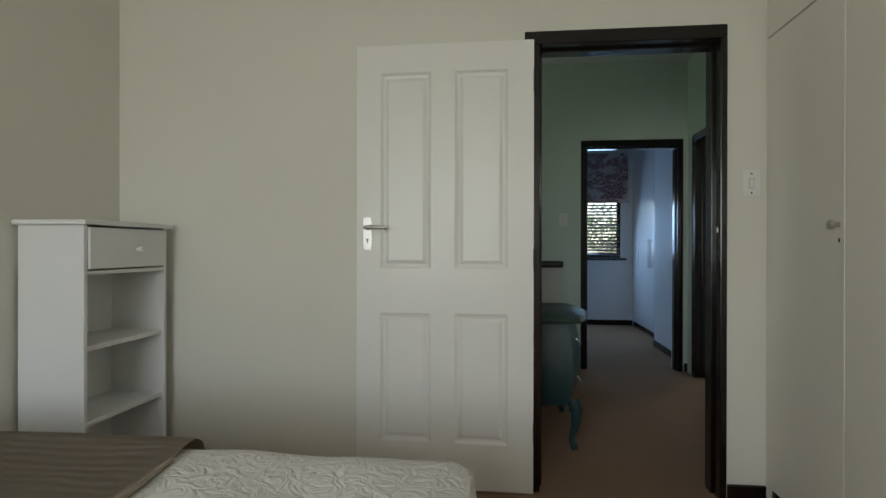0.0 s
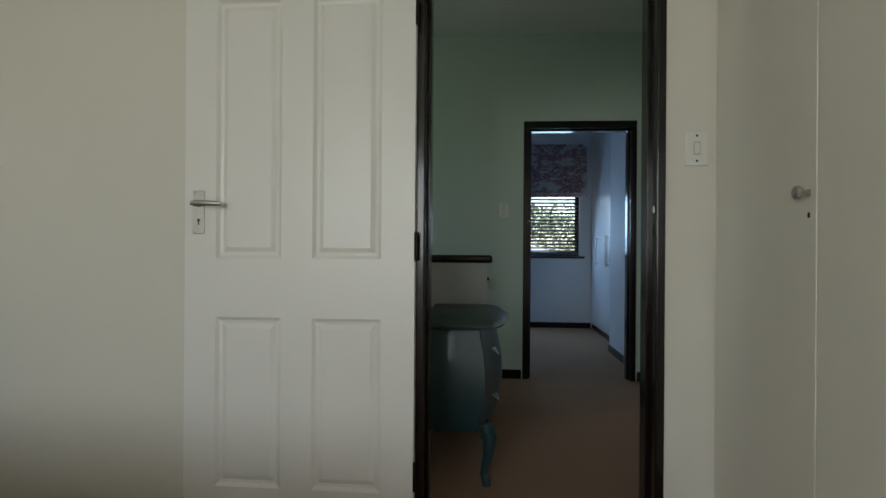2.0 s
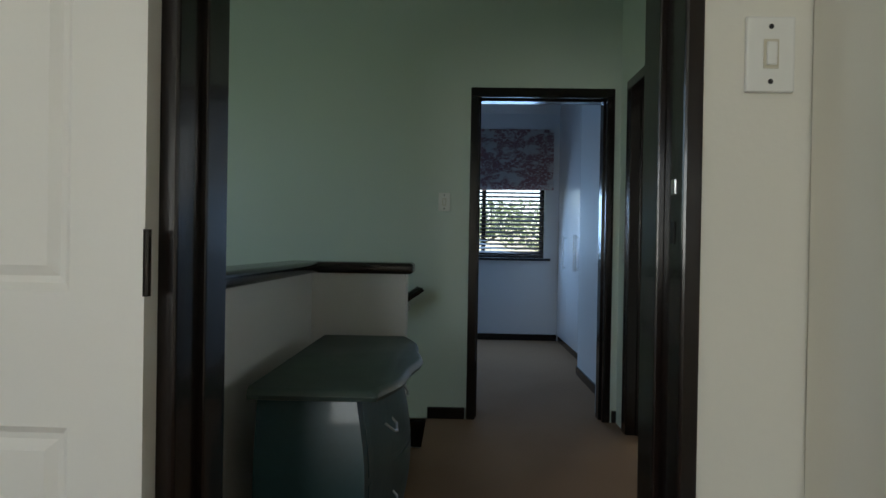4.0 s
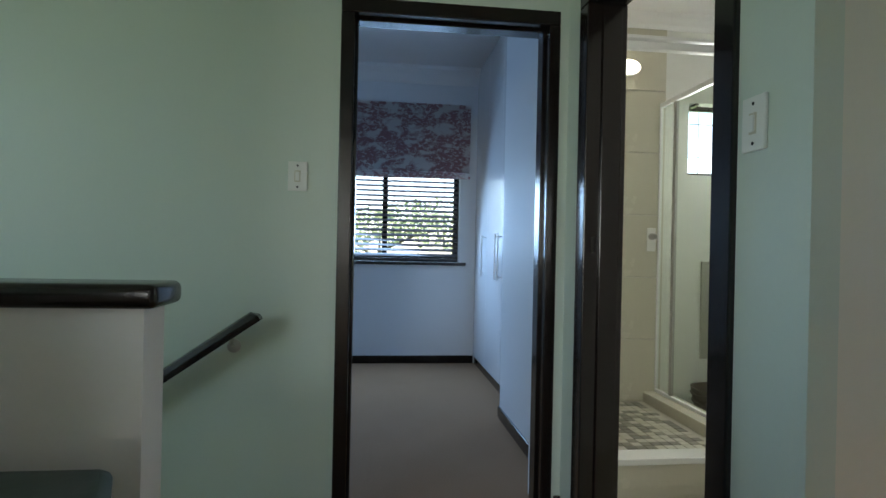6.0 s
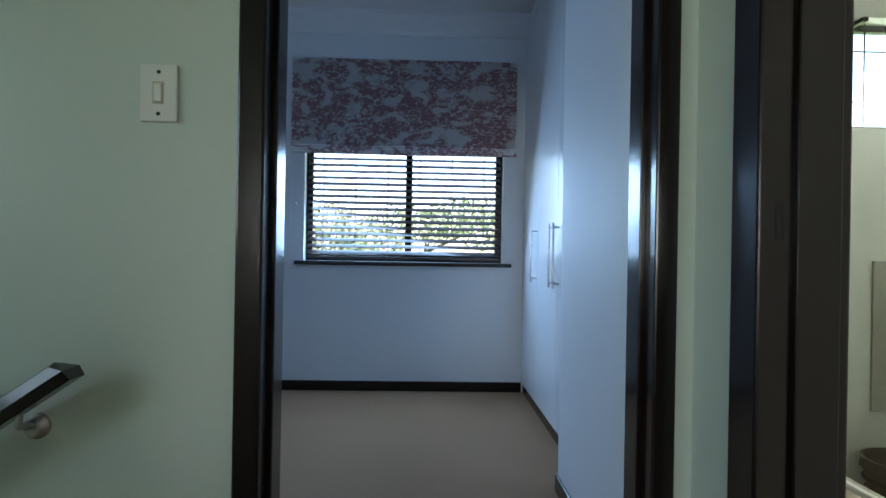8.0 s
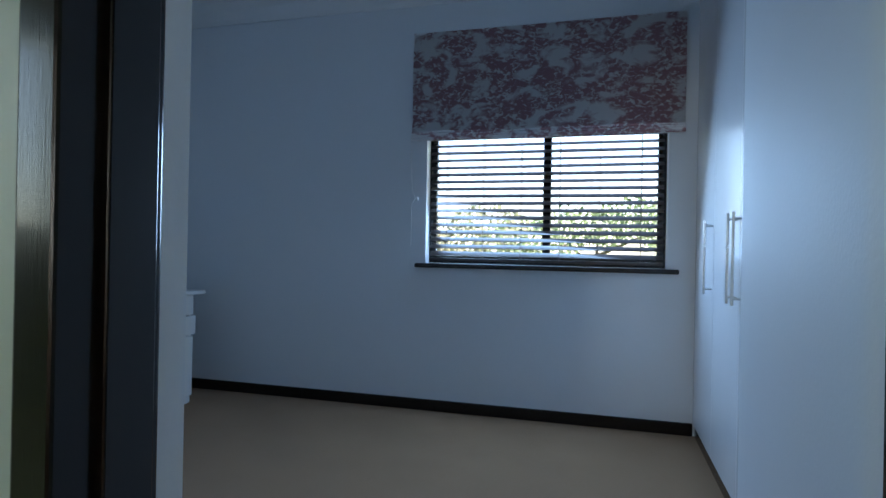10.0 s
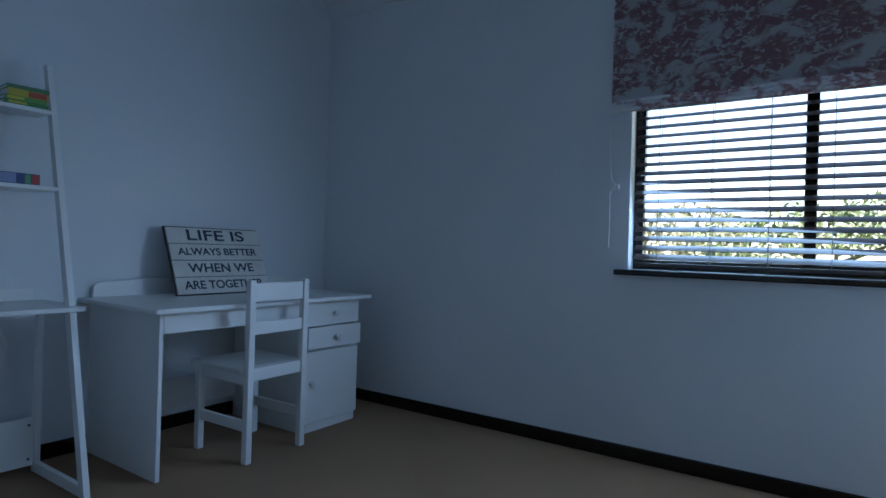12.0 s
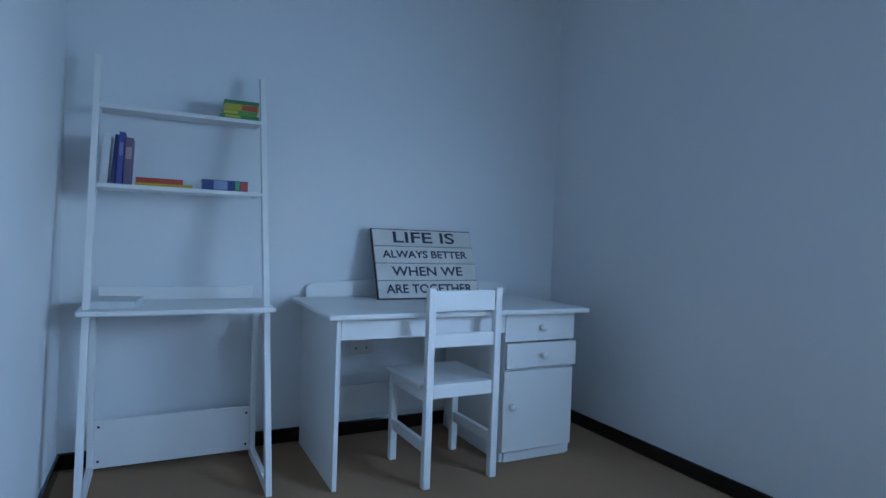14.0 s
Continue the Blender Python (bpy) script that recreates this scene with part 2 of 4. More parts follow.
def prism(bm, outline, axis, a, b):
    """An outline in a plane, pulled from a to b along an axis."""
    def P(u, v, w):
        return {"x": (w, u, v), "y": (u, w, v), "z": (u, v, w)}[axis]
    A = [bm.verts.new(P(u, v, a)) for u, v in outline]
    B = [bm.verts.new(P(u, v, b)) for u, v in outline]
    n = len(outline)
    for k in range(n):
        bm.faces.new((A[k], A[(k + 1) % n], B[(k + 1) % n], B[k]))
    bm.faces.new(A[::-1])
    bm.faces.new(B)
    bmesh.ops.recalc_face_normals(bm, faces=bm.faces)
    return bm


def mesh_of(name, bm, material, smooth=False):
    me = bpy.data.meshes.new(name)
    bm.to_mesh(me)
    bm.free()
    me.materials.append(material)
    if smooth:
        for p in me.polygons:
            p.use_smooth = True
        me.set_sharp_from_angle(angle=radians(40))
    return me


def part(name, bm, material, parent=None, label="", smooth=False):
    ob = new(name, mesh_of(name, bm, material, smooth))
    if parent:
        ob.parent = parent
    return tagged(ob, label)


def thing(name, at, label, category, group="", kind="", rz=0):
    ob = new(name)
    ob.matrix_basis = pose(*at, 0, 0, rz)
    return tagged(ob, label, category, group, kind)


def structure(name, bm, material, label, category, smooth=False):
    return tagged(part(name, bm, material, smooth=smooth), label, category, kind="structure")


def slab(x0, x1, y0, y1, z0, z1, holes=()):
    """A wall or floor block with through openings; faces only on its outside. holes: same six numbers."""
    xs = sorted({x0, x1, *[min(max(h[i], x0), x1) for h in holes for i in (0, 1)]})
    ys = sorted({y0, y1, *[min(max(h[i], y0), y1) for h in holes for i in (2, 3)]})
    zs = sorted({z0, z1, *[min(max(h[i], z0), z1) for h in holes for i in (4, 5)]})
    bm = bmesh.new()
    vs = {}

    def V(i, j, k):
        if (i, j, k) not in vs:
            vs[i, j, k] = bm.verts.new((xs[i], ys[j], zs[k]))
        return vs[i, j, k]

    def solid(i, j, k):
        if not (0 <= i < len(xs) - 1 and 0 <= j < len(ys) - 1 and 0 <= k < len(zs) - 1):
            return False
        c = ((xs[i] + xs[i + 1]) / 2, (ys[j] + ys[j + 1]) / 2, (zs[k] + zs[k + 1]) / 2)
        return not any(h[0] < c[0] < h[1] and h[2] < c[1] < h[3] and h[4] < c[2] < h[5] for h in holes)

    for i in range(len(xs) - 1):
        for j in range(len(ys) - 1):
            for k in range(len(zs) - 1):
                if not solid(i, j, k):
                    continue
                q = lambda *c: bm.faces.new([V(i + a, j + b, k + d) for a, b, d in c])
                if not solid(i - 1, j, k): q((0, 0, 0), (0, 0, 1), (0, 1, 1), (0, 1, 0))
                if not solid(i + 1, j, k): q((1, 0, 0), (1, 1, 0), (1, 1, 1), (1, 0, 1))
                if not solid(i, j - 1, k): q((0, 0, 0), (1, 0, 0), (1, 0, 1), (0, 0, 1))
                if not solid(i, j + 1, k): q((0, 1, 0), (0, 1, 1), (1, 1, 1), (1, 1, 0))
                if not solid(i, j, k - 1): q((0, 0, 0), (0, 1, 0), (1, 1, 0), (1, 0, 0))
                if not solid(i, j, k + 1): q((0, 0, 1), (1, 0, 1), (1, 1, 1), (0, 1, 1))
    return bm


# ---------------------------------------------------------------- structure
H = 2.80
BIG = 9
# floors
structure("floor_bedroom", slab(-2.1, 1.95, -3.1, 2.43, -0.25, 0), M_carpet, "beige brown cut-pile carpet in the bedroom", "floor")
structure("floor_landing", slab(-0.1, 3.5, 2.43, 5.12, -0.25, 0, [(-1, 0.53, 3.95, 5.0, -1, 1), (1.85, 9, 3.63, 9, -1, 1)]), M_carpet, "beige brown carpet on the stair landing", "floor")
structure("floor_study", slab(-2.05, 2.55, 5.12, 8.29, -0.25, 0), M_carpet, "beige brown carpet in the study", "floor")
structure("floor_bathroom", slab(1.85, 3.8, 3.63, 6.3, -0.25, -0.004), M_grout, "grouted tile bed of the bathroom floor", "floor")
# walls round the bedroom
structure("wall_bedroom_north", slab(-2.05, 1.95, 2.26, 2.38, 0, H, [(0.215, 1.065, 0, BIG, 0, 2.07)]), M_cream, "cream painted plaster wall with a doorway", "wall")
structure("wall_bedroom_west", slab(-2.05, -1.79, -3.1, 2.26, 0, H), M_cream, "cream painted plaster wall", "wall")
structure("wall_bedroom_south", slab(-2.05, 1.85, -3.1, -2.95, 0, H, [(-1.75, 0.05, -4, 0, 0.9, 2.2)]), M_cream, "cream painted wall with a window opening", "wall")
structure("wall_bedroom_east", slab(1.9, 2.0, -3.1, 2.26, 0, H), M_cream, "cream painted plaster wall", "wall")
# landing side of the door wall
structure("wall_landing_south", slab(-2.05, 3.6, 2.38, 2.43, -2.7, H, [(0.215, 1.065, 0, BIG, -0.1, 2.07)]), M_landing, "painted wall with a doorway, greenish light put into its colour", "wall")
structure("wall_landing_north", slab(-2.05, 1.85, 5.0, 5.06, -2.7, H, [(0.80, 1.66, 0, BIG, -0.1, 2.07)]), M_landing, "painted wall over the stairs with a doorway, greenish light put into its colour", "wall")
structure("wall_landing_east", slab(1.72, 1.78, 3.63, 5.0, 0, H, [(0, 9, 3.87, 4.81, 0, 2.07)]), M_landing, "painted wall with the bathroom doorway, greenish light put into its colour", "wall")
structure("wall_stair_west", slab(-2.05, -1.92, 2.43, 5.0, -2.7, H, [(-3, 0, 2.65, 3.65, 1.15, 2.25)]), M_landing, "stairwell wall with a window opening, greenish light put into its colour", "wall")
# study
structure("study_cornice", prism(bmesh.new(), [(8.14, 2.655), (8.128, 2.655), (8.118, 2.68), (8.08, 2.735), (8.03, 2.77), (8.02, 2.80), (8.14, 2.80)], "x", -1.92, 1.89), M_ceil, "white coved plaster cornice over the study window", "cornice")
structure("wall_study_south", slab(-0.3, 1.765, 5.06, 5.205, 0, H, [(0.818, 1.64, 0, BIG, 0, 2.07)]), M_white, "white painted wall with a doorway", "wall")
structure("wall_study_boxing", slab(-2.05, -0.3, 5.06, 5.5, 0, H), M_white, "white painted wall boxed out over the stairs", "wall")
structure("wall_study_west", slab(-2.05, -1.92, 5.5, 8.14, 0, H), M_white, "white painted plaster wall", "wall")
structure("wall_study_north", slab(-2.05, 2.65, 8.14, 8.29, 0, H, [(0.25, 1.735, 0, BIG, 0.965, 2.142)]), M_white, "white painted wall with a window opening", "wall")
structure("wall_study_east", slab(1.765, 1.85, 5.06, 6.367, 0, H), M_white, "white painted wall beside the cupboards", "wall")
structure("wall_cupboard_side", slab(1.85, 2.55, 6.217, 6.367, 0, H), M_white, "white plaster wall behind the cupboards", "wall")
structure("wall_cupboard_back", slab(2.55, 2.65, 6.217, 8.14, 0, H), M_white, "plain wall behind the built-in cupboards", "wall")
# bathroom
structure("wall_bath_west", slab(1.78, 1.85, 3.69, 5.06, 0, H, [(0, 9, 3.87, 4.81, 0, 2.07)]), M_bath, "cream painted bathroom wall", "wall")
structure("wall_bath_north", slab(2.65, 3.8, 6.217, 6.36, 0, H, [(2.95, 3.64, 0, BIG, 1.61, 2.08)]), M_bath, "cream painted bathroom wall with a high window", "wall")
structure("wall_bath_east", slab(3.8, 3.9, 3.69, 6.36, 0, H), M_bath, "cream painted bathroom wall", "wall")
structure("wall_bath_south", slab(1.85, 3.8, 3.69, 3.75, 0, H), M_bath, "cream painted bathroom wall", "wall")
structure("wall_passage_north", slab(1.78, 3.6, 3.63, 3.69, 0, H), M_cream, "cream painted wall of the side passage", "wall")
structure("wall_passage_east", slab(3.5, 3.6, 2.43, 3.63, 0, H, [(0, 9, 2.9, 3.3, 1.3, 1.9)]), M_cream, "cream painted wall closing the side passage with a window opening", "wall")
# ceilings
structure("ceiling_bedroom", slab(-2.05, 1.95, -3.1, 2.43, H, H + 0.1), M_ceil, "white painted ceiling", "ceiling")
structure("ceiling_landing", slab(-2.05, 3.6, 2.43, 5.06, H, H + 0.1), M_ceil, "white painted ceiling", "ceiling")
structure("ceiling_study", slab(-2.05, 2.65, 5.06, 8.29, H, H + 0.1), M_ceil, "white painted ceiling", "ceiling")
structure("ceiling_bathroom", slab(1.85, 3.8, 3.75, 6.217, 2.62, 2.72), M_ceil, "white painted bathroom ceiling", "ceiling")
structure("floor_below", slab(-2.05, 0.6, 2.43, 5.06, -2.9, -2.7), M_carpet, "carpet at the foot of the stairs", "floor")

SK = 0.075


def skirt(name, x0, x1, y0, y1):
    structure(name, boxes((x0, x1, y0, y1, 0.0, SK), bev=0.006), M_dark, "dark varnished timber skirting board", "baseboard")


skirt("baseboard_bedroom_north", -1.79, 0.19, 2.245, 2.26)
skirt("baseboard_bedroom_corner", 1.078, 1.24, 2.245, 2.26)
skirt("baseboard_bedroom_west", -1.79, -1.775, -2.95, 2.245)
skirt("baseboard_landing_north", 0.535, 0.77, 4.985, 5.0)
skirt("baseboard_landing_corner", 1.69, 1.72, 4.985, 5.0)
skirt("baseboard_landing_east", 1.705, 1.72, 3.63, 3.845)
skirt("baseboard_passage_north", 1.705, 3.5, 3.615, 3.63)
skirt("baseboard_study_north", -1.92, 1.89, 8.125, 8.14)
skirt("baseboard_study_west", -1.92, -1.905, 5.5, 8.125)
skirt("baseboard_study_boxing", -1.905, -0.285, 5.5, 5.515)
skirt("baseboard_study_east", 1.75, 1.765, 5.21, 6.365)


def door_frame(name, u0, u1, v0, v1, axis, head=2.03, out=0.055, left=0, top=0.06, label=""):
    """A full-depth rebated timber frame. u: clear opening, v: faces of the wall, axis: the way the wall runs."""
    f = tagged(new(name), label, "door frame", kind="structure")

    def B(a0, a1, b0, b1, z0, z1, bev=0.005):
        return (a0, a1, b0, b1, z0, z1, bev) if axis == "x" else (b0, b1, a0, a1, z0, z1, bev)
    p = 0.014
    left = left or out
    mid = (v0 + v1) / 2
    part("jamb", boxes(B(u0 - left, u0, v0 - p, v1 + p, 0, head)), M_dark, f)
    part("jamb", boxes(B(u1, u1 + out, v0 - p, v1 + p, 0, head)), M_dark, f)
    part("head", boxes(B(u0 - left, u1 + out, v0 - p, v1 + p, head, head + top)), M_dark, f)
    part("door_stop", boxes(B(u0 - 0.002, u0 + 0.012, mid - 0.02, mid + 0.055, 0, head, 0.003)), M_dark, f)
    part("door_stop", boxes(B(u1 - 0.012, u1 + 0.002, mid - 0.02, mid + 0.055, 0, head, 0.003)), M_dark, f)
    part("door_stop", boxes(B(u0 + 0.012, u1 - 0.012, mid - 0.02, mid + 0.055, head - 0.012, head, 0.003)), M_dark, f)
    return f


fr1 = door_frame("door_frame_1", 0.266, 1.045, 2.26, 2.43, "x", out=0.03, left=0.07, label="dark varnished timber frame of the bedroom doorway")
fr2 = door_frame("door_frame_2", 0.835, 1.632, 5.0, 5.125, "x", out=0.048, left=0.055, label="dark varnished timber frame of the study doorway")
fr3 = door_frame("door_frame_3", 3.93, 4.75, 1.72, 1.85, "y", out=0.085, left=0.08, label="dark varnished timber frame of the bathroom doorway")
part("strike_plate", boxes((1.043, 1.046, 2.275, 2.292, 1.178, 1.202, 0.001)), M_steel, fr1, "steel strike plate")
part("keep_hole", boxes((1.043, 1.0455, 2.277, 2.29, 1.10, 1.135)), M_black, fr1, "black lock keep")
part("strike_plate", boxes((1.737, 1.75, 4.748, 4.751, 1.09, 1.15, 0.001)), M_black, fr3, "dark strike plate")


def panel_door():
    """White four-panel leaf; local x runs from the hinge to the free edge, y 0 is its visible face."""
    d = thing("panel_door", (0.236, 2.208, 0.008), "white four-panel timber door folded fully back against the wall", "door", rz=180 - 1.0)
    W, T, HH = 0.813, 0.04, 2.032
    # after the turn the visible face looks to local +y
    px = [(0.115, 0.355), (0.465, 0.70)]
    pz = [(0.21, 0.80), (1.005, 1.905)]
    holes = [(a, b, -9, 9, c, e) for a, b in px for c, e in pz]
    part("leaf_frame", slab(0, W, -T, 0, 0, HH, holes), M_door, d)
    for a, b in px:
        for c, e in pz:
            bm = bmesh.new()
            # sloped moulding round a raised field
            loops = []
            for inset, y in ((0, 0.0), (0.012, -0.010), (0.022, -0.012), (0.038, -0.004), (0.05, -0.004)):
                loops.append([bm.verts.new(v) for v in ((a + inset, y, c + inset), (b - inset, y, c + inset), (b - inset, y, e - inset), (a + inset, y, e - inset))])
            for A, B in zip(loops, loops[1:]):
                for k in range(4):
                    bm.faces.new((A[k], A[(k + 1) % 4], B[(k + 1) % 4], B[k]))
            bm.faces.new(loops[-1])
            bk = [bm.verts.new(v) for v in ((a, -T, c), (b, -T, c), (b, -T, e), (a, -T, e))]
            bm.faces.new(bk)
            bmesh.ops.recalc_face_normals(bm, faces=bm.faces)
            part("panel", bm, M_door, d)
    x = W - 0.052
    plate = part("lock_plate", boxes((x - 0.021, x + 0.021, 0.0, 0.004, 1.09, 1.24, 0.0015)), M_chrome, d, "satin chrome lock plate")
    bm = bmesh.new()
    revolve(bm, [(0.011, 0.004), (0.010, 0.02), (0.009, 0.045)], (x, 0, 1.193), 14, "y")
    tube(bm, [(x + 0.006, 0.045, 1.193), (x - 0.02, 0.047, 1.195), (x - 0.07, 0.046, 1.193), (x - 0.098, 0.043, 1.191)], [0.008, 0.0095, 0.009, 0.007], 10)
    part("lever_handle", bm, M_chrome, plate, "satin chrome lever", True)
    part("keyhole", boxes((x - 0.0025, x + 0.0025, 0.004, 0.0046, 1.12, 1.137), (x - 0.005, x + 0.005, 0.0042, 0.0048, 1.132, 1.142)), M_black, plate, "black keyhole")
    for sx in (-0.014, 0.014):
        for z in (1.098, 1.232):
            part("screw", revolve(bmesh.new(), [(0.004, 0.004), (0.003, 0.0055)], (x + sx, 0, z), 8, "y"), M_steel, plate)
    part("latch", boxes((W, W + 0.003, -0.03, -0.01, 1.16, 1.2)), M_steel, d)
    for z in (0.22, 1.0, 1.8):
        part("hinge", tube(bmesh.new(), [(-0.004, 0.0, z), (-0.004, 0.0, z + 0.1)], 0.006, 8), M_dark, d)
    return d


panel_door()

# ---------------------------------------------------------------- study window, blinds and outside


def study_window():
    w = tagged(new("window_1"), "dark timber two-light window in a plastered reveal", "window", kind="structure")
    y0, y1 = 8.222, 8.262
    part("window_frame", boxes((0.25, 0.30, y0, y1, 0.965, 2.142, 0.004), (1.685, 1.735, y0, y1, 0.965, 2.142, 0.004), (0.30, 1.685, y0, y1, 0.965, 1.015, 0.004), (0.30, 1.685, y0, y1, 2.095, 2.142, 0.004)), M_dark, w)
    part("mullion", boxes((1.0, 1.05, y0, y1, 1.015, 2.095, 0.004)), M_dark, w)
    for a, b in ((0.30, 1.0), (1.05, 1.685)):
        g = part("pane", boxes((a, b, 8.240, 8.244, 1.015, 2.095)), M_glass, w)
        g.visible_shadow = False
    part("window_sill", boxes((0.19, 1.80, 8.095, 8.265, 0.935, 0.963, 0.006)), M_dark, w, "dark varnished window sill board")
    return w


study_window()


def roman_blind():
    bl = thing("roman_blind", (0.987, 8.12, 1.757), "drawn-up roman blind of dull red toile print cotton", "blind")
    bm = bmesh.new()
    W, Z = 0.833, 0.71
    nx, nz = 40, 26
    rows = []
    for j in range(nz + 1):
        v = j / nz
        row = []
        for i in range(nx + 1):
            u = i / nx
            x = (u * 2 - 1) * W
            belly = -0.012 * math.sin(math.pi * v) - 0.018 * max(0, 1 - v * 5) + 0.003 * math.sin(7 * u + 5 * v)
            z = v * Z + (0.006 * math.sin(9 * u) if j == 0 else 0)
            row.append(bm.verts.new((x, belly, z)))
        rows.append(row)
    for A, B in zip(rows, rows[1:]):
        for i in range(nx):
            bm.faces.new((A[i], A[i + 1], B[i + 1], B[i]))
    r = bmesh.ops.solidify(bm, geom=list(bm.faces), thickness=0.004)
    part("fabric_panel", bm, M_toile, bl, smooth=True)
    for k in range(3):
        z = 0.012 + k * 0.02
        bm = bmesh.new()
        tube(bm, [(x * W / 10, -0.03 + 0.008 * k + 0.002 * math.sin(x), z + 0.004 * math.sin(0.9 * x + k)) for x in range(-10, 11)], 0.012, 8)
        part("folded_hem", bm, M_toile, bl, smooth=True)
    # unseen opaque sheet added behind the fabric to stop light leaking through
    part("light_block", boxes((-W + 0.004, W - 0.004, 0.008, 0.011, 0.005, Z - 0.045)), M_furn, bl, "unseen opaque white sheet added to block light from behind")
    part("headrail", boxes((-W, W, 0.004, 0.018, Z - 0.04, Z - 0.004, 0.002)), M_furn, bl)
    cord = bmesh.new()
    tube(cord, [(-W - 0.005, -0.004, 0.02), (-W - 0.004, -0.006, -0.15), (-W + 0.006, -0.008, -0.32), (-W + 0.03, -0.008, -0.37), (-W + 0.002, -0.006, -0.41), (-W + 0.004, -0.006, -0.55), (-W + 0.001, -0.004, -0.68)], 0.0028, 6)
    part("pull_cord", cord, M_cord, bl, "thin white pull cord", True)
    part("cord_cleat", boxes((-W + 0.015, -W + 0.045, -0.004, 0.018, -0.385, -0.36, 0.004)), M_cord, bl)
    return bl


roman_blind()


def venetian():
    vb = thing("venetian_blind", (0.99, 8.165, 0.97), "lowered dark brown wooden venetian blind with open slats", "blind")
    x0, x1 = -0.715, 0.725
    n = 23
    bm = bmesh.new()
    rows = []
    tilt = radians(29)
    for k, u in enumerate((-0.025, 0, 0.025)):
        rows.append((u * math.cos(tilt), u * math.sin(tilt) + (0.0015 if k == 1 else 0)))
    top = [(y, z + 0.0013) for y, z in rows]
    bot = [(y, z - 0.0013) for y, z in rows[::-1]]
    prism(bm, top + bot, "x", x0, x1)
    me = mesh_of("slat", bm, M_slat)
    for i in range(n):
        ob = new("slat", me)
        ob.parent = vb
        ob.matrix_basis = pose(0, 0, 0.06 + i * 0.0465, random.uniform(-2, 2), random.uniform(-0.12, 0.12), 0)
    part("bottom_rail", boxes((x0, x1, -0.022, 0.022, 0.012, 0.03, 0.003)), M_slat, vb)
    part("headrail", boxes((x0, x1, -0.025, 0.025, 1.12, 1.17, 0.002)), M_slat, vb)
    for x in (-0.6, -0.36, -0.12, 0.12, 0.36, 0.6):
        for y in (-0.024, 0.024):
            part("ladder_cord", tube(bmesh.new(), [(x, y, 0.02), (x, y, 1.13)], 0.0016, 5), M_slat, vb)
    return vb


venetian()

# ground and garden beyond the windows
structure("ground", slab(-400, 400, -400, 400, -3.1, -3.0), M_grass, "lawn reaching away round the house", "ground")


def leaf_cloud(bm, centre, rad, n, size, rng):
    for _ in range(n):
        d = Vector((rng.gauss(0, 1), rng.gauss(0, 1), rng.gauss(0, 1))).normalized() * rng.uniform(0.45, 1.0) ** 0.5
        c = Vector(centre) + Vector((d.x * rad[0], d.y * rad[1], d.z * rad[2]))
        a = Vector((rng.gauss(0, 1), rng.gauss(0, 1), rng.gauss(0, 1))).normalized()
        b = a.orthogonal().normalized()
        s = size * rng.uniform(0.6, 1.4)
        vs = [bm.verts.new(c + p) for p in (a * s, b * s * 0.45, -a * s, -b * s * 0.45)]
        bm.faces.new(vs)


def tree(at, height, spread, seed, label):
    rng = random.Random(seed)
    t = thing("tree", at, label, "tree", "garden trees")
    bm = bmesh.new()
    tube(bm, [(0, 0, 0), (0.06, 0.02, height * 0.25), (-0.04, 0.05, height * 0.5), (0.05, 0, height * 0.8)], [0.2, 0.16, 0.11, 0.04], 10)
    for k in range(6):
        an = k * 1.05 + rng.random()
        h = height * (0.35 + 0.07 * k)
        tube(bm, [(0, 0, h), (math.cos(an) * spread * 0.4, math.sin(an) * spread * 0.4, h + 0.6), (math.cos(an) * spread * 0.75, math.sin(an) * spread * 0.75, h + 0.9)], [0.07, 0.045, 0.015], 7)
    part("trunk", bm, M_bark, t, smooth=True)
    bm = bmesh.new()
    for k in range(16):
        an = rng.uniform(0, 6.28)
        r = spread * rng.uniform(0.15, 0.85)
        leaf_cloud(bm, (math.cos(an) * r, math.sin(an) * r, height * rng.uniform(0.4, 0.98)), (spread * 0.38, spread * 0.38, height * 0.13), 300, 0.11, rng)
    part("crown", bm, M_leaf, t)
    return t


tree((-4.4, 24.5, -3.0), 5.7, 3.6, 3, "green leafy garden tree outside the study window")
tree((1.1, 25.5, -3.0), 5.6, 3.9, 4, "green leafy garden tree outside the study window")
tree((6.4, 25.0, -3.0), 5.9, 3.8, 5, "green leafy garden tree outside the study window")
tree((-10.7, 26.0, -3.0), 6.3, 4.3, 6, "green leafy garden tree outside the study window")

# ---------------------------------------------------------------- switches and small wall things


def switch(at, rz, label):
    s = thing("light_switch", at, label, "switch", rz=rz)
    part("plate", boxes((-0.037, 0.037, -0.009, 0, -0.058, 0.058, 0.003)), M_plastic, s)
    part("rocker_surround", boxes((-0.0115, 0.0115, -0.0105, -0.0085, -0.0225, 0.0225, 0.0008)), M_btile, s, "cream rocker surround")
    part("rocker", boxes((-0.008, 0.008, -0.014, -0.0095, -0.018, 0.018, 0.002)), M_plastic, s)
    for z in (-0.042, 0.042):
        part("screw", revolve(bmesh.new(), [(0.0046, -0.0085), (0.0034, -0.0102)], (0, 0, z), 8, "y"), M_black, s)
    return s


switch((1.176, 2.26, 1.392), 0, "white plastic light switch on the cream bedroom wall")
switch((0.622, 5.0, 1.368), 0, "white plastic light switch beside the study doorway")
switch((1.72, 3.787, 1.37), -90, "white plastic light switch beside the bathroom doorway")

# ---------------------------------------------------------------- bedroom things


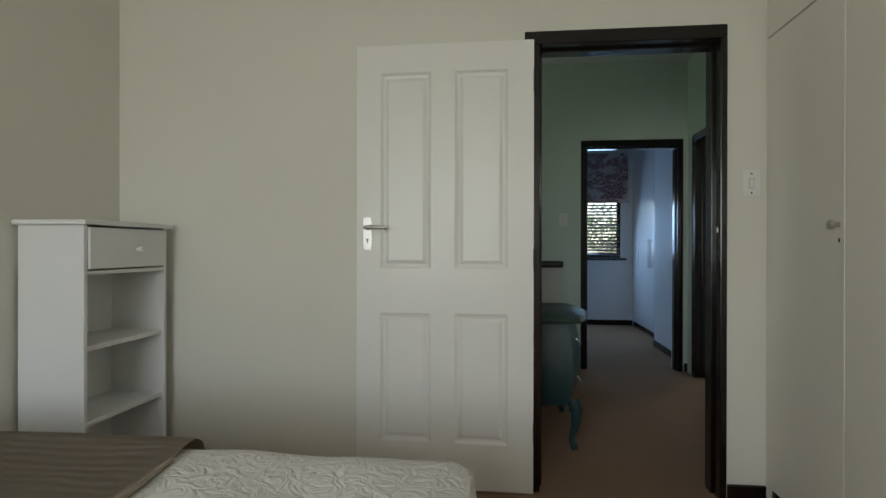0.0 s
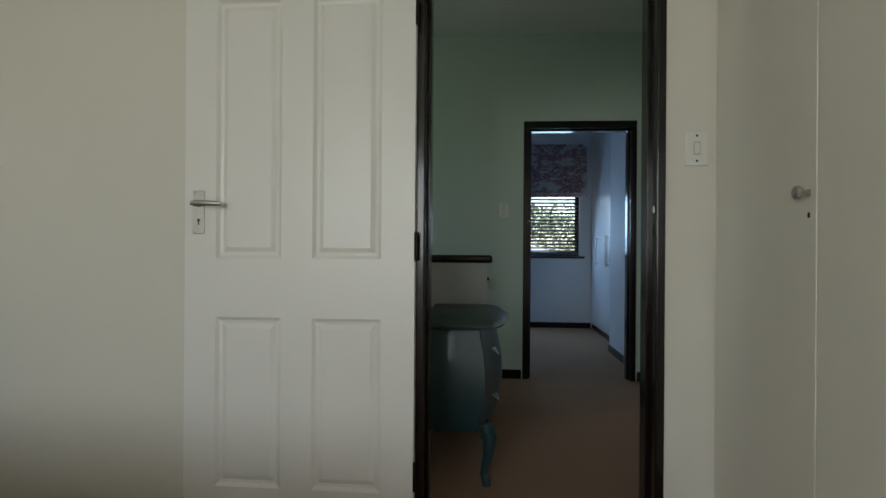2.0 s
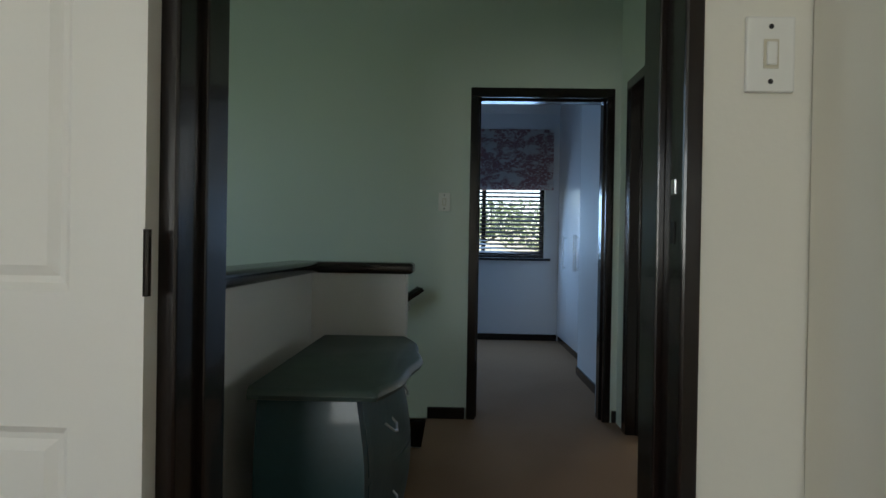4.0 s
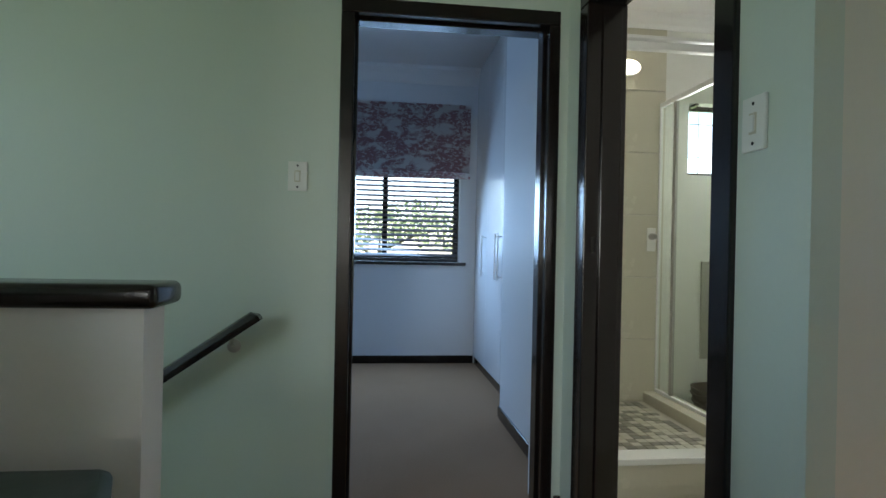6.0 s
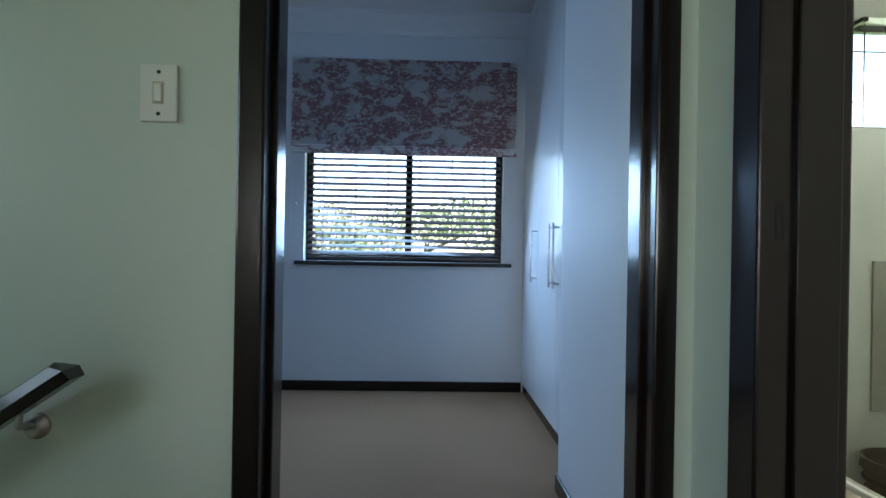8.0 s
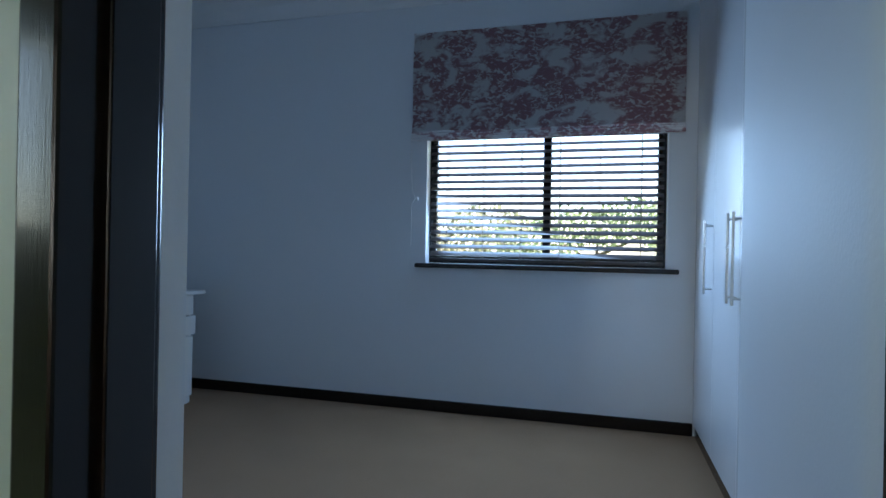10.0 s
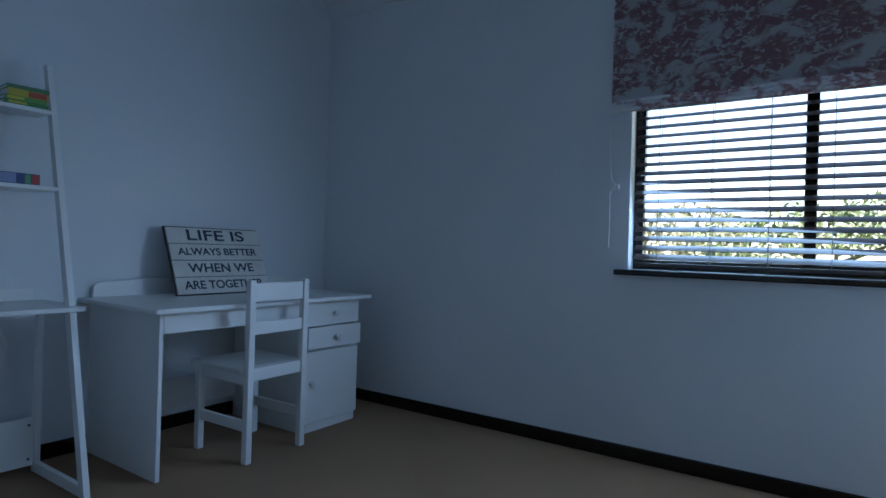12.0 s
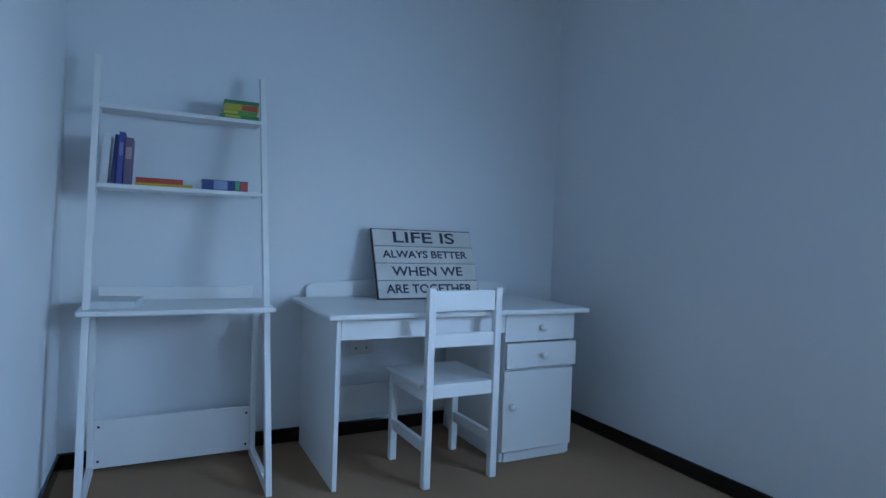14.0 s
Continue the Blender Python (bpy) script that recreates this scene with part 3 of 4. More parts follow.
def bedroom_cupboards():
    x = 1.24
    structure("cupboard_plinth", boxes((x + 0.02, 1.95, -2.95, 2.245, 0, 0.075, 0.003)), M_dark, "dark timber plinth under the bedroom cupboards", "plinth")
    ys = [2.255, 1.667, 1.09, 0.51, -0.07, -0.65, -1.23, -1.81, -2.4, -2.94]
    for a, b in zip(ys, ys[1:]):
        c = thing("built_in_cupboard", (x, (a + b) / 2, 0.075), "cream painted built-in cupboard with flat closed doors", "cupboard", "bedroom cupboards")
        w = (a - b) / 2
        part("body", boxes((0.022, 0.64, -w, w, 0, H - 0.076)), M_cup, c)
        d = part("door", boxes((0, 0.02, -w + 0.002, w - 0.002, 0.004, 1.938, 0.002)), M_cup, c)
        part("upper_door", boxes((0, 0.02, -w + 0.002, w - 0.002, 1.945, H - 0.08, 0.002)), M_cup, c)
        k = -w + 0.032
        bm = revolve(bmesh.new(), [(0.008, 0), (0.006, -0.012), (0.012, -0.018), (0.017, -0.026), (0.015, -0.034), (0.006, -0.038)], (0, k, 1.115), 10, "x")
        part("knob", bm, M_chrome, d, "faceted glass and chrome knob")
        part("keyhole", boxes((-0.0015, 0, k - 0.004, k + 0.004, 1.055, 1.068)), M_black, d)


bedroom_cupboards()


def bookcase():
    b = thing("bookcase", (-1.495, 1.915, 0), "narrow white painted bookcase with a drawer and open shelves", "bookcase")
    D, W, Hh = 0.278, 0.27, 1.195
    # front looks to +x
    part("side", boxes((-D, 0, -W, -W + 0.02, 0, Hh, 0.002)), M_furn, b)
    part("side", boxes((-D, 0, W - 0.02, W, 0, Hh, 0.002)), M_furn, b)
    part("back", boxes((-D, -D + 0.01, -W + 0.02, W - 0.02, 0.04, Hh)), M_furn, b)
    part("top", boxes((-D - 0.01, 0.022, -W - 0.022, W + 0.022, Hh, Hh + 0.02, 0.006)), M_furn, b)
    for z in (0.06, 0.405, 0.70):
        part("shelf", boxes((-D + 0.01, -0.012, -W + 0.02, W - 0.02, z, z + 0.02, 0.002)), M_furn, b)
    part("plinth", boxes((-0.03, -0.012, -W + 0.02, W - 0.02, 0, 0.06)), M_furn, b)
    part("divider", boxes((-D + 0.01, -0.004, -W + 0.02, W - 0.02, 1.0, 1.015)), M_furn, b)
    d = part("drawer", boxes((-0.3, 0.008, -W + 0.024, W - 0.024, 1.022, 1.188, 0.004)), M_furn, b)
    part("knob", revolve(bmesh.new(), [(0.008, 0.008), (0.007, 0.018), (0.015, 0.026), (0.013, 0.036), (0.004, 0.039)], (0, 0.04, 1.1), 12, "x"), M_furn, d, smooth=True)
    return b


bookcase()


def soft_slab(name, x0, x1, y0, y1, z0, z1, r, material, parent, label, waves=0.0, nx=44, ny=44, seed=1):
    """A padded slab: rounded border and a slightly uneven top."""
    bm = bmesh.new()
    rows = []
    for j in range(ny + 1):
        row = []
        for i in range(nx + 1):
            u, v = i / nx, j / ny
            x, y = x0 + (x1 - x0) * u, y0 + (y1 - y0) * v
            e = min(x - x0, x1 - x, y - y0, y1 - y)
            cx, cy = max(0, r - min(x - x0, x1 - x)), max(0, r - min(y - y0, y1 - y))
            d = min(1, math.hypot(cx, cy) / r)
            z = z1 - (1 - math.sqrt(max(0, 1 - d * d))) * min(r, z1 - z0) * 0.9
            z += waves * noise.noise((x * 5, y * 5, seed)) * (1 - d)
            if e < 1e-6:
                z = z0
            row.append(bm.verts.new((x, y, z)))
        rows.append(row)
    for A, B in zip(rows, rows[1:]):
        for i in range(nx):
            bm.faces.new((A[i], A[i + 1], B[i + 1], B[i]))
    return part(name, bm, material, parent, label, True)


def bed():
    b = thing("bed", (-0.84, 0.0, 0), "bed with a white quilted bedspread under a folded taupe throw", "bed")
    part("base", boxes((-0.82, 0.83, -0.95, 1.03, 0.06, 0.30, 0.02)), M_taupe, b)
    for x in (-0.72, 0.72):
        for y in (-0.85, 0.93):
            part("leg", boxes((x - 0.03, x + 0.03, y - 0.03, y + 0.03, 0, 0.06, 0.004)), M_dark, b)
    part("mattress", boxes((-0.82, 0.84, -0.95, 1.04, 0.30, 0.52, 0.05)), M_quilt, b)
    q = soft_slab("bedspread", -0.86, 0.92, -0.98, 1.10, 0.16, 0.59, 0.12, M_quilt, b, "white matelasse bedspread", 0.012)
    return b


bed()


def quilt_relief(m, scale, strength, dist, kind):
    """Stitched relief: curling ridges at the size of the quilting."""
    nt = m.node_tree
    bsdf = nt.nodes["Principled BSDF"]
    tc = nt.nodes.new("ShaderNodeTexCoord")
    if kind == "rings":
        tex = nt.nodes.new("ShaderNodeTexWave")
        tex.wave_type = "RINGS"
        tex.inputs["Scale"].default_value, tex.inputs["Distortion"].default_value = scale, 5.0
        tex.inputs["Detail Scale"].default_value = 0.6
        out = tex.outputs["Fac"]
    else:
        tex = nt.nodes.new("ShaderNodeTexNoise")
        tex.inputs["Scale"].default_value, tex.inputs["Distortion"].default_value = scale, 2.6
        tex.inputs["Detail"].default_value = 2
        out = tex.outputs["Fac"]
    nt.links.new(tc.outputs["Object"], tex.inputs["Vector"])
    bp = nt.nodes.new("ShaderNodeBump")
    bp.inputs["Strength"].default_value, bp.inputs["Distance"].default_value = strength, dist
    nt.links.new(out, bp.inputs["Height"])
    old = bsdf.inputs["Normal"].links[0].from_node
    nt.links.new(old.outputs[0], bp.inputs["Normal"])
    nt.links.new(bp.outputs[0], bsdf.inputs["Normal"])


quilt_relief(M_quilt, 16, 0.9, 0.018, "noise")
quilt_relief(M_taupe, 9, 0.18, 0.006, "rings")


def throw():
    t = thing("throw", (-1.20, 0.0, 0.0), "taupe quilted throw laid across the white bedspread", "blanket")
    bm = bmesh.new()
    nx, ny = 36, 60
    rows = []
    for j in range(ny + 1):
        row = []
        for i in range(nx + 1):
            u, v = i / nx, j / ny
            y = -0.99 + 2.105 * v
            edge = 0.56 + 0.03 * math.sin(4 * y) - 0.03 * v
            x = -0.52 + (edge + 0.52) * u
            e = min(y + 0.99, 1.115 - y)
            d = min(1, max(0, 0.10 - e) / 0.10)
            z = 0.606 - (1 - math.sqrt(max(0, 1 - d * d))) * 0.1 + 0.012 * noise.noise((x * 4, y * 4, 7)) * (1 - d)
            row.append(bm.verts.new((x, y, max(z, 0.2))))
        # the hem drops over the bed's side
        rows.append(row)
    for A, B in zip(rows, rows[1:]):
        for i in range(nx):
            bm.faces.new((A[i], A[i + 1], B[i + 1], B[i]))
    bmesh.ops.solidify(bm, geom=list(bm.faces), thickness=-0.012)
    part("quilted_cloth", bm, M_taupe, t, smooth=True)
    pts = []
    for j in range(4, 55):
        y = -0.99 + 2.105 * j / 60
        pts.append((0.56 + 0.03 * math.sin(4 * y) - 0.03 * j / 60, y, 0.600 + 0.012 * noise.noise((0.5 * 4, y * 4, 7))))
    part("stitched_hem", tube(bmesh.new(), pts, 0.008, 6), M_taupe, t, smooth=True)


throw()

# ---------------------------------------------------------------- landing things
structure("half_wall_side", slab(-0.03, 0.08, 2.43, 3.95, -0.25, 0.966), M_half, "white painted half wall round the stairwell", "half wall")
structure("half_wall_end", slab(0.08, 0.488, 3.84, 3.95, -0.25, 0.966), M_half, "white painted half wall at the head of the stairs", "half wall")


def caps():
    c = tagged(new("half_wall_cap"), "dark varnished timber capping on the half wall", "capping", kind="structure")
    bm = boxes((-0.055, 0.105, 2.43, 3.975, 0.966, 1.014))
    bmesh.ops.bevel(bm, geom=[e for e in bm.edges if abs(e.verts[0].co.y - e.verts[1].co.y) > 0.5], offset=0.016, segments=4, profile=0.5, affect="EDGES")
    part("capping_board", bm, M_dark, c, smooth=True)
    bm = boxes((0.105, 0.518, 3.815, 3.975, 0.966, 1.014))
    bmesh.ops.bevel(bm, geom=[e for e in bm.edges if e.calc_length() < 0.2 and min(v.co.x for v in e.verts) > 0.50 or e.calc_length() > 0.3], offset=0.016, segments=4, profile=0.5, affect="EDGES")
    part("capping_board", bm, M_dark, c, smooth=True)


caps()


def stairs():
    s = tagged(new("staircase"), "carpeted stairs going down from the landing", "stairs", kind="structure")
    for k in range(9):
        x1 = 0.53 - 0.26 * k
        z = -0.18 * (k + 1)
        if x1 - 0.28 < -1.9:
            break
        part("step", boxes((x1 - 0.26, x1, 3.95, 4.985, z - 0.3, z, 0.008)), M_carpet, s)
    for k in range(8):
        x1 = 0.53 - 0.26 * k
        z = -0.18 * (k + 1)
        part("stepped_skirting", boxes((x1 - 0.26, x1, 4.985, 4.999, z, z + 0.165, 0.004)), M_dark, s)


stairs()


def handrail():
    h = thing("stair_handrail", (0, 4.93, 0), "dark varnished wall handrail sloping down with the stairs", "handrail")
    a, b = Vector((0.496, 0, 0.828)), Vector((-1.5, 0, -0.54))
    d = (b - a).normalized()
    n = Vector((-d.z, 0, d.x))
    n = n if n.z > 0 else -n
    bm = bmesh.new()
    prof = [(-0.024, -0.022), (-0.028, 0.0), (-0.022, 0.02), (0.0, 0.026), (0.022, 0.02), (0.028, 0.0), (0.024, -0.022)]
    A = [bm.verts.new(a + Vector((0, u, 0)) + n * w + d * (0.02 if w > 0.01 else 0)) for u, w in prof]
    B = [bm.verts.new(b + Vector((0, u, 0)) + n * w) for u, w in prof]
    for k in range(len(prof)):
        q = (k + 1) % len(prof)
        bm.faces.new((A[k], A[q], B[q], B[k]))
    bm.faces.new(A[::-1])
    bm.faces.new(B)
    bmesh.ops.recalc_face_normals(bm, faces=bm.faces)
    part("rail", bm, M_dark, h)
    for t in (0.125, 1.3):
        p = a + d * t
        bm = bmesh.new()
        tube(bm, [p + n * -0.018, p + Vector((0.0, 0.012, -0.045)), p + Vector((0, 0.068, -0.06))], 0.007, 8)
        revolve(bm, [(0.026, 0.07), (0.026, 0.062), (0.016, 0.054)], (p.x, 0, p.z - 0.06), 16, "y")
        part("wall_bracket", bm, M_chrome, h, "chrome wall bracket", True)


handrail()


def dresser():
    """Bombe chest: bowed front to +x, swelling sides, cabriole legs."""
    c = thing("bombe_chest", (0.19, 3.216, 0), "dark teal painted bombe chest of drawers with a shaped top", "chest of drawers")
    L = 0.405
    D = 0.34

    def front(v, z):
        s = (z - 0.24) / 0.45
        return D * (0.86 + 0.12 * math.sin(math.pi * min(1, max(0, s * 0.9 + 0.1)))) + 0.035 * math.cos(math.pi * v) * (abs(v) < 1) - 0.02 * (1 - s) * abs(v)

    def side(z):
        s = (z - 0.24) / 0.45
        return L * (0.90 + 0.09 * math.sin(math.pi * (0.15 + 0.8 * s)))

    def shell(z0, z1, x_in, grow=0.0, nv=20, nz=10):
        bm = bmesh.new()
        loops = []
        for j in range(nz + 1):
            z = z0 + (z1 - z0) * j / nz
            w = side(z) + grow
            lp = [bm.verts.new((x_in, -w, z))]
            for i in range(nv + 1):
                v = -1 + 2 * i / nv
                lp.append(bm.verts.new((front(v * 0.98, z) + grow, v * w, z)))
            lp.append(bm.verts.new((x_in, w, z)))
            loops.append(lp)
        n = len(loops[0])
        for A, B in zip(loops, loops[1:]):
            for k in range(n):
                bm.faces.new((A[k], A[(k + 1) % n], B[(k + 1) % n], B[k]))
        bm.faces.new(loops[0][::-1])
        bm.faces.new(loops[-1])
        bmesh.ops.recalc_face_normals(bm, faces=bm.faces)
        return bm

    part("carcass", shell(0.24, 0.695, 0.0), M_teal, c, smooth=True)
    # shaped top with ogee edge
    bm = bmesh.new()
    loops = []
    for z, g in ((0.695, 0.012), (0.70, 0.028), (0.712, 0.034), (0.722, 0.03), (0.73, 0.02)):
        lp = []
        for i in range(41):
            v = -1 + 2 * i / 40
            x = 0.348 + 0.022 * math.cos(math.pi * v) + 0.006 * math.cos(3 * math.pi * v) + g - 0.03 * abs(v) ** 6
            lp.append(bm.verts.new((x, v * (L + g), z)))
        lp = [bm.verts.new((-0.005, -L - g, z))] + lp + [bm.verts.new((-0.005, L + g, z))]
        loops.append(lp)
    n = len(loops[0])
    for A, B in zip(loops, loops[1:]):
        for k in range(n):
            bm.faces.new((A[k], A[(k + 1) % n], B[(k + 1) % n], B[k]))
    bm.faces.new(loops[0][::-1])
    bm.faces.new(loops[-1])
    bmesh.ops.recalc_face_normals(bm, faces=bm.faces)
    part("shaped_top", bm, M_tealtop, c, "worn green shaped top", True)
    for z0, z1 in ((0.48, 0.675), (0.265, 0.46)):
        d = part("drawer", shell(z0, z1, 0.25, 0.006), M_teal, c, smooth=True)
        d.scale = (1, 0.88, 1)
        for y in (-0.22, 0.22):
            zz = (z0 + z1) / 2
            fx = front(y / L, zz) + 0.008
            bm = tube(bmesh.new(), [(fx, y - 0.05, zz + 0.01), (fx + 0.024, y - 0.04, zz - 0.012), (fx + 0.03, y, zz - 0.024), (fx + 0.024, y + 0.04, zz - 0.012), (fx, y + 0.05, zz + 0.01)], 0.0035, 8)
            part("bail_handle", bm, M_steel, d, "curved metal bail handle", True)
    for x, y, sx in ((0.29, -0.365, 1), (0.29, 0.365, 1), (0.03, -0.365, -0.2), (0.03, 0.365, -0.2)):
        sy = -1 if y < 0 else 1
        bm = tube(bmesh.new(), [(x, y, 0.27), (x + 0.02 * sx, y + 0.012 * sy, 0.22), (x + 0.012 * sx, y + 0.008 * sy, 0.13), (x - 0.008 * sx, y, 0.05), (x + 0.006 * sx, y + 0.01 * sy, 0.015), (x + 0.008 * sx, y + 0.01 * sy, 0.0)], [0.036, 0.034, 0.024, 0.016, 0.02, 0.018], 10)
        part("cabriole_leg", bm, M_teal, c, smooth=True)
    bm = prism(bmesh.new(), [(-0.355, 0.25), (0.355, 0.25), (0.355, 0.20), (0.18, 0.22), (0.08, 0.19), (0.0, 0.18), (-0.08, 0.19), (-0.18, 0.22), (-0.355, 0.20)], "x", 0.27, 0.29)
    part("apron", bm, M_teal, c)


dresser()

# ---------------------------------------------------------------- study things


def study_cupboards():
    x = 1.89
    structure("study_cupboard_plinth", boxes((x + 0.01, 2.55, 6.369, 8.125, 0, 0.07, 0.003)), M_dark, "dark timber plinth under the study cupboards", "plinth")
    ys = [6.369, 7.0, 7.55, 8.138]
    for k, (a, b) in enumerate(zip(ys, ys[1:])):
        c = thing("built_in_cupboard", (x, (a + b) / 2, 0.07), "glossy white built-in cupboard with steel bar handle", "cupboard", "study cupboards")
        w = (b - a) / 2
        part("body", boxes((0.022, 0.655, -w, w, 0, H - 0.071)), M_cup2, c)
        d = part("door", boxes((0, 0.02, -w + 0.0015, w - 0.0015, 0.004, H - 0.08, 0.0015)), M_cup2, c)
        y = (w - 0.05) if k == 0 else (-w + 0.05)
        bm = tube(bmesh.new(), [(-0.036, y, 0.79), (-0.036, y, 1.15)], 0.006, 10)
        for z in (0.815, 1.125):
            tube(bm, [(0, y, z), (-0.036, y, z)], 0.0045, 8)
        part("bar_handle", bm, M_steel, d, "brushed steel bar handle", True)


study_cupboards()


def desk():
    d = thing("desk", (-1.90, 7.165, 0), "white painted pedestal desk with drawers and a curved back rail", "desk")
    y0, y1, f = -0.615, 0.635, 0.64
    part("desktop", boxes((0.0, 0.705, -0.665, 0.675, 0.728, 0.752, 0.007)), M_furn, d)
    part("side_panel", boxes((0.02, f, y0, y0 + 0.02, 0, 0.728, 0.002)), M_furn, d)
    part("front_rail", boxes((f - 0.02, f, y0 + 0.02, 0.215, 0.635, 0.728, 0.002)), M_furn, d)
    part("back_stretcher", boxes((0.02, 0.038, y0 + 0.02, 0.215, 0.12, 0.28, 0.002)), M_furn, d)
    for pc in ((0.02, f - 0.02, 0.215, 0.235, 0.0, 0.728), (0.02, f - 0.02, y1 - 0.02, y1, 0, 0.728), (0.02, 0.03, 0.235, y1 - 0.02, 0.05, 0.728), (0.03, f - 0.02, 0.235, y1 - 0.02, 0.05, 0.07), (0.03, f - 0.02, 0.235, y1 - 0.02, 0.435, 0.45), (0.031, f - 0.01, 0.237, y1 - 0.022, 0, 0.045)):
        part("pedestal_panel", boxes(pc), M_furn, d)

    def knob(p, y, z, x):
        part("knob", revolve(bmesh.new(), [(0.010, 0), (0.008, 0.01), (0.017, 0.018), (0.018, 0.028), (0.010, 0.036), (0.003, 0.037)], (x, y, z), 14, "x"), M_furn, p, smooth=True)
    for z0, z1, out in ((0.588, 0.722, 0.0), (0.462, 0.583, 0.02)):
        w = part("drawer", boxes((f - 0.4, f - 0.022 + out, 0.24, y1 - 0.025, z0 + 0.01, z1 - 0.02), (f - 0.018 + out, f + out, 0.218, y1 - 0.003, z0, z1, 0.003)), M_furn, d)
        knob(w, 0.425, (z0 + z1) / 2, f + out)
    w = part("cabinet_door", boxes((f - 0.018, f, 0.218, y1 - 0.003, 0.05, 0.445, 0.003)), M_furn, d)
    knob(w, 0.26, 0.275, f)
    # back rail with rounded shoulders
    prof = [(-0.60, 0.752)]
    for k in range(9):
        an = math.pi / 2 * k / 8
        prof.append((-0.60 + 0.05 * (1 - math.cos(an)), 0.795 + 0.03 * math.sin(an)))
    for k in range(21):
        u = -0.55 + 1.1 * k / 20
        prof.append((u, 0.825 + 0.022 * math.cos(u * math.pi / 1.1)))
    for k in range(9):
        an = math.pi / 2 * (1 - k / 8)
        prof.append((0.60 - 0.05 * (1 - math.cos(an)), 0.795 + 0.03 * math.sin(an)))
    prof.append((0.60, 0.752))
    part("back_rail", prism(bmesh.new(), prof, "x", 0.0, 0.02), M_furn, d)


desk()


def chair():
    c = thing("chair", (-1.335, 7.09, 0), "small white painted wooden chair with a slatted back", "chair", rz=1.5)
    h = 0.168
    for s in (-1, 1):
        bm = boxes((0.165, 0.20, s * h - 0.017, s * h + 0.017, 0, 0.865, 0.004))
        for v in bm.verts:
            v.co.x += 0.03 * max(0, v.co.z - 0.44) * 0.3
        part("back_post", bm, M_furn, c)
        part("front_leg", boxes((-0.20, -0.166, s * h - 0.017, s * h + 0.017, 0, 0.425, 0.004)), M_furn, c)
        part("side_rail", boxes((-0.166, 0.165, s * h - 0.011, s * h + 0.011, 0.15, 0.20, 0.003)), M_furn, c)
        part("seat_rail", boxes((-0.166, 0.165, s * h - 0.011, s * h + 0.011, 0.37, 0.425, 0.003)), M_furn, c)
    part("seat", boxes((-0.225, 0.163, -0.20, 0.20, 0.426, 0.446, 0.007), (0.163, 0.195, -0.148, 0.148, 0.385, 0.446, 0.004)), M_furn, c)
    for z0, z1 in ((0.762, 0.852), (0.605, 0.665)):
        part("back_slat", boxes((0.174, 0.194, -0.151, 0.151, z0, z1, 0.004)), M_furn, c)
    part("front_rail", boxes((-0.195, -0.172, -0.151, 0.151, 0.36, 0.425, 0.003)), M_furn, c)


chair()


def text_mesh(body, size, squash):
    cu = bpy.data.curves.new("lettering", "FONT")
    cu.body, cu.size, cu.extrude, cu.align_x, cu.align_y = body, size, 0.0006, "CENTER", "CENTER"
    cu.offset = 0.0012
    tmp = bpy.data.objects.new("lettering", cu)
    scene.collection.objects.link(tmp)
    dg = bpy.context.evaluated_depsgraph_get()
    me = bpy.data.meshes.new_from_object(tmp.evaluated_get(dg))
    bpy.data.objects.remove(tmp)
    w = max(v.co.x for v in me.vertices) - min(v.co.x for v in me.vertices)
    for v in me.vertices:
        v.co.x *= squash / w
    me.materials.clear()
    me.materials.append(M_ink)
    return me


def letters(me):
    """Each connected shape of a line of text as a mesh of its own."""
    bm = bmesh.new()
    bm.from_mesh(me)
    bmesh.ops.remove_doubles(bm, verts=bm.verts, dist=1e-6)
    left, found = set(bm.verts), []
    while left:
        stack, island = [min(left, key=lambda v: v.index)], set()
        while stack:
            v = stack.pop()
            if v in island:
                continue
            island.add(v)
            stack += [e.other_vert(v) for e in v.link_edges]
        left -= island
        order = sorted(island, key=lambda v: v.index)
        at = {v: i for i, v in enumerate(order)}
        out = bpy.data.meshes.new("letter")
        out.from_pydata([v.co[:] for v in order], [], [[at[v] for v in f.verts] for f in bm.faces if f.verts[0] in island])
        out.materials.append(M_ink)
        found.append(out)
    bm.free()
    return found


def sign():
    s = new("wooden_sign")
    s.matrix_basis = pose(-1.70, 7.19, 0.757, 90 - 22, 0, 91.0)
    tagged(s, "whitewashed plank sign with dark lettering leaning on the wall", "sign")
    # local: x along its width, y up the face, z out of the face
    n, hh, W = 4, 0.385, 0.297
    p = hh / n
    part("dark_edge", boxes((-W - 0.006, W + 0.006, -0.003, hh + 0.006, -0.012, -0.001)), M_signdark, s, "dark stained edge")
    for k in range(n):
        part("plank", boxes((-W, W, k * p + 0.0022, (k + 1) * p - 0.0022, -0.001, 0.009, 0.0015)), M_sign, s)
    for k, (txt, size, width) in enumerate((("ARE TOGETHER", 0.066, 0.51), ("WHEN WE", 0.072, 0.42), ("ALWAYS BETTER", 0.058, 0.51), ("LIFE IS", 0.088, 0.37))):
        for me in letters(text_mesh(txt, size, width)):
            ob = new("letter", me)
            ob.parent = s
            ob.matrix_basis = pose(0, (k + 0.5) * p, 0.0098)
            tagged(ob, "dark blue painted letter")


sign()


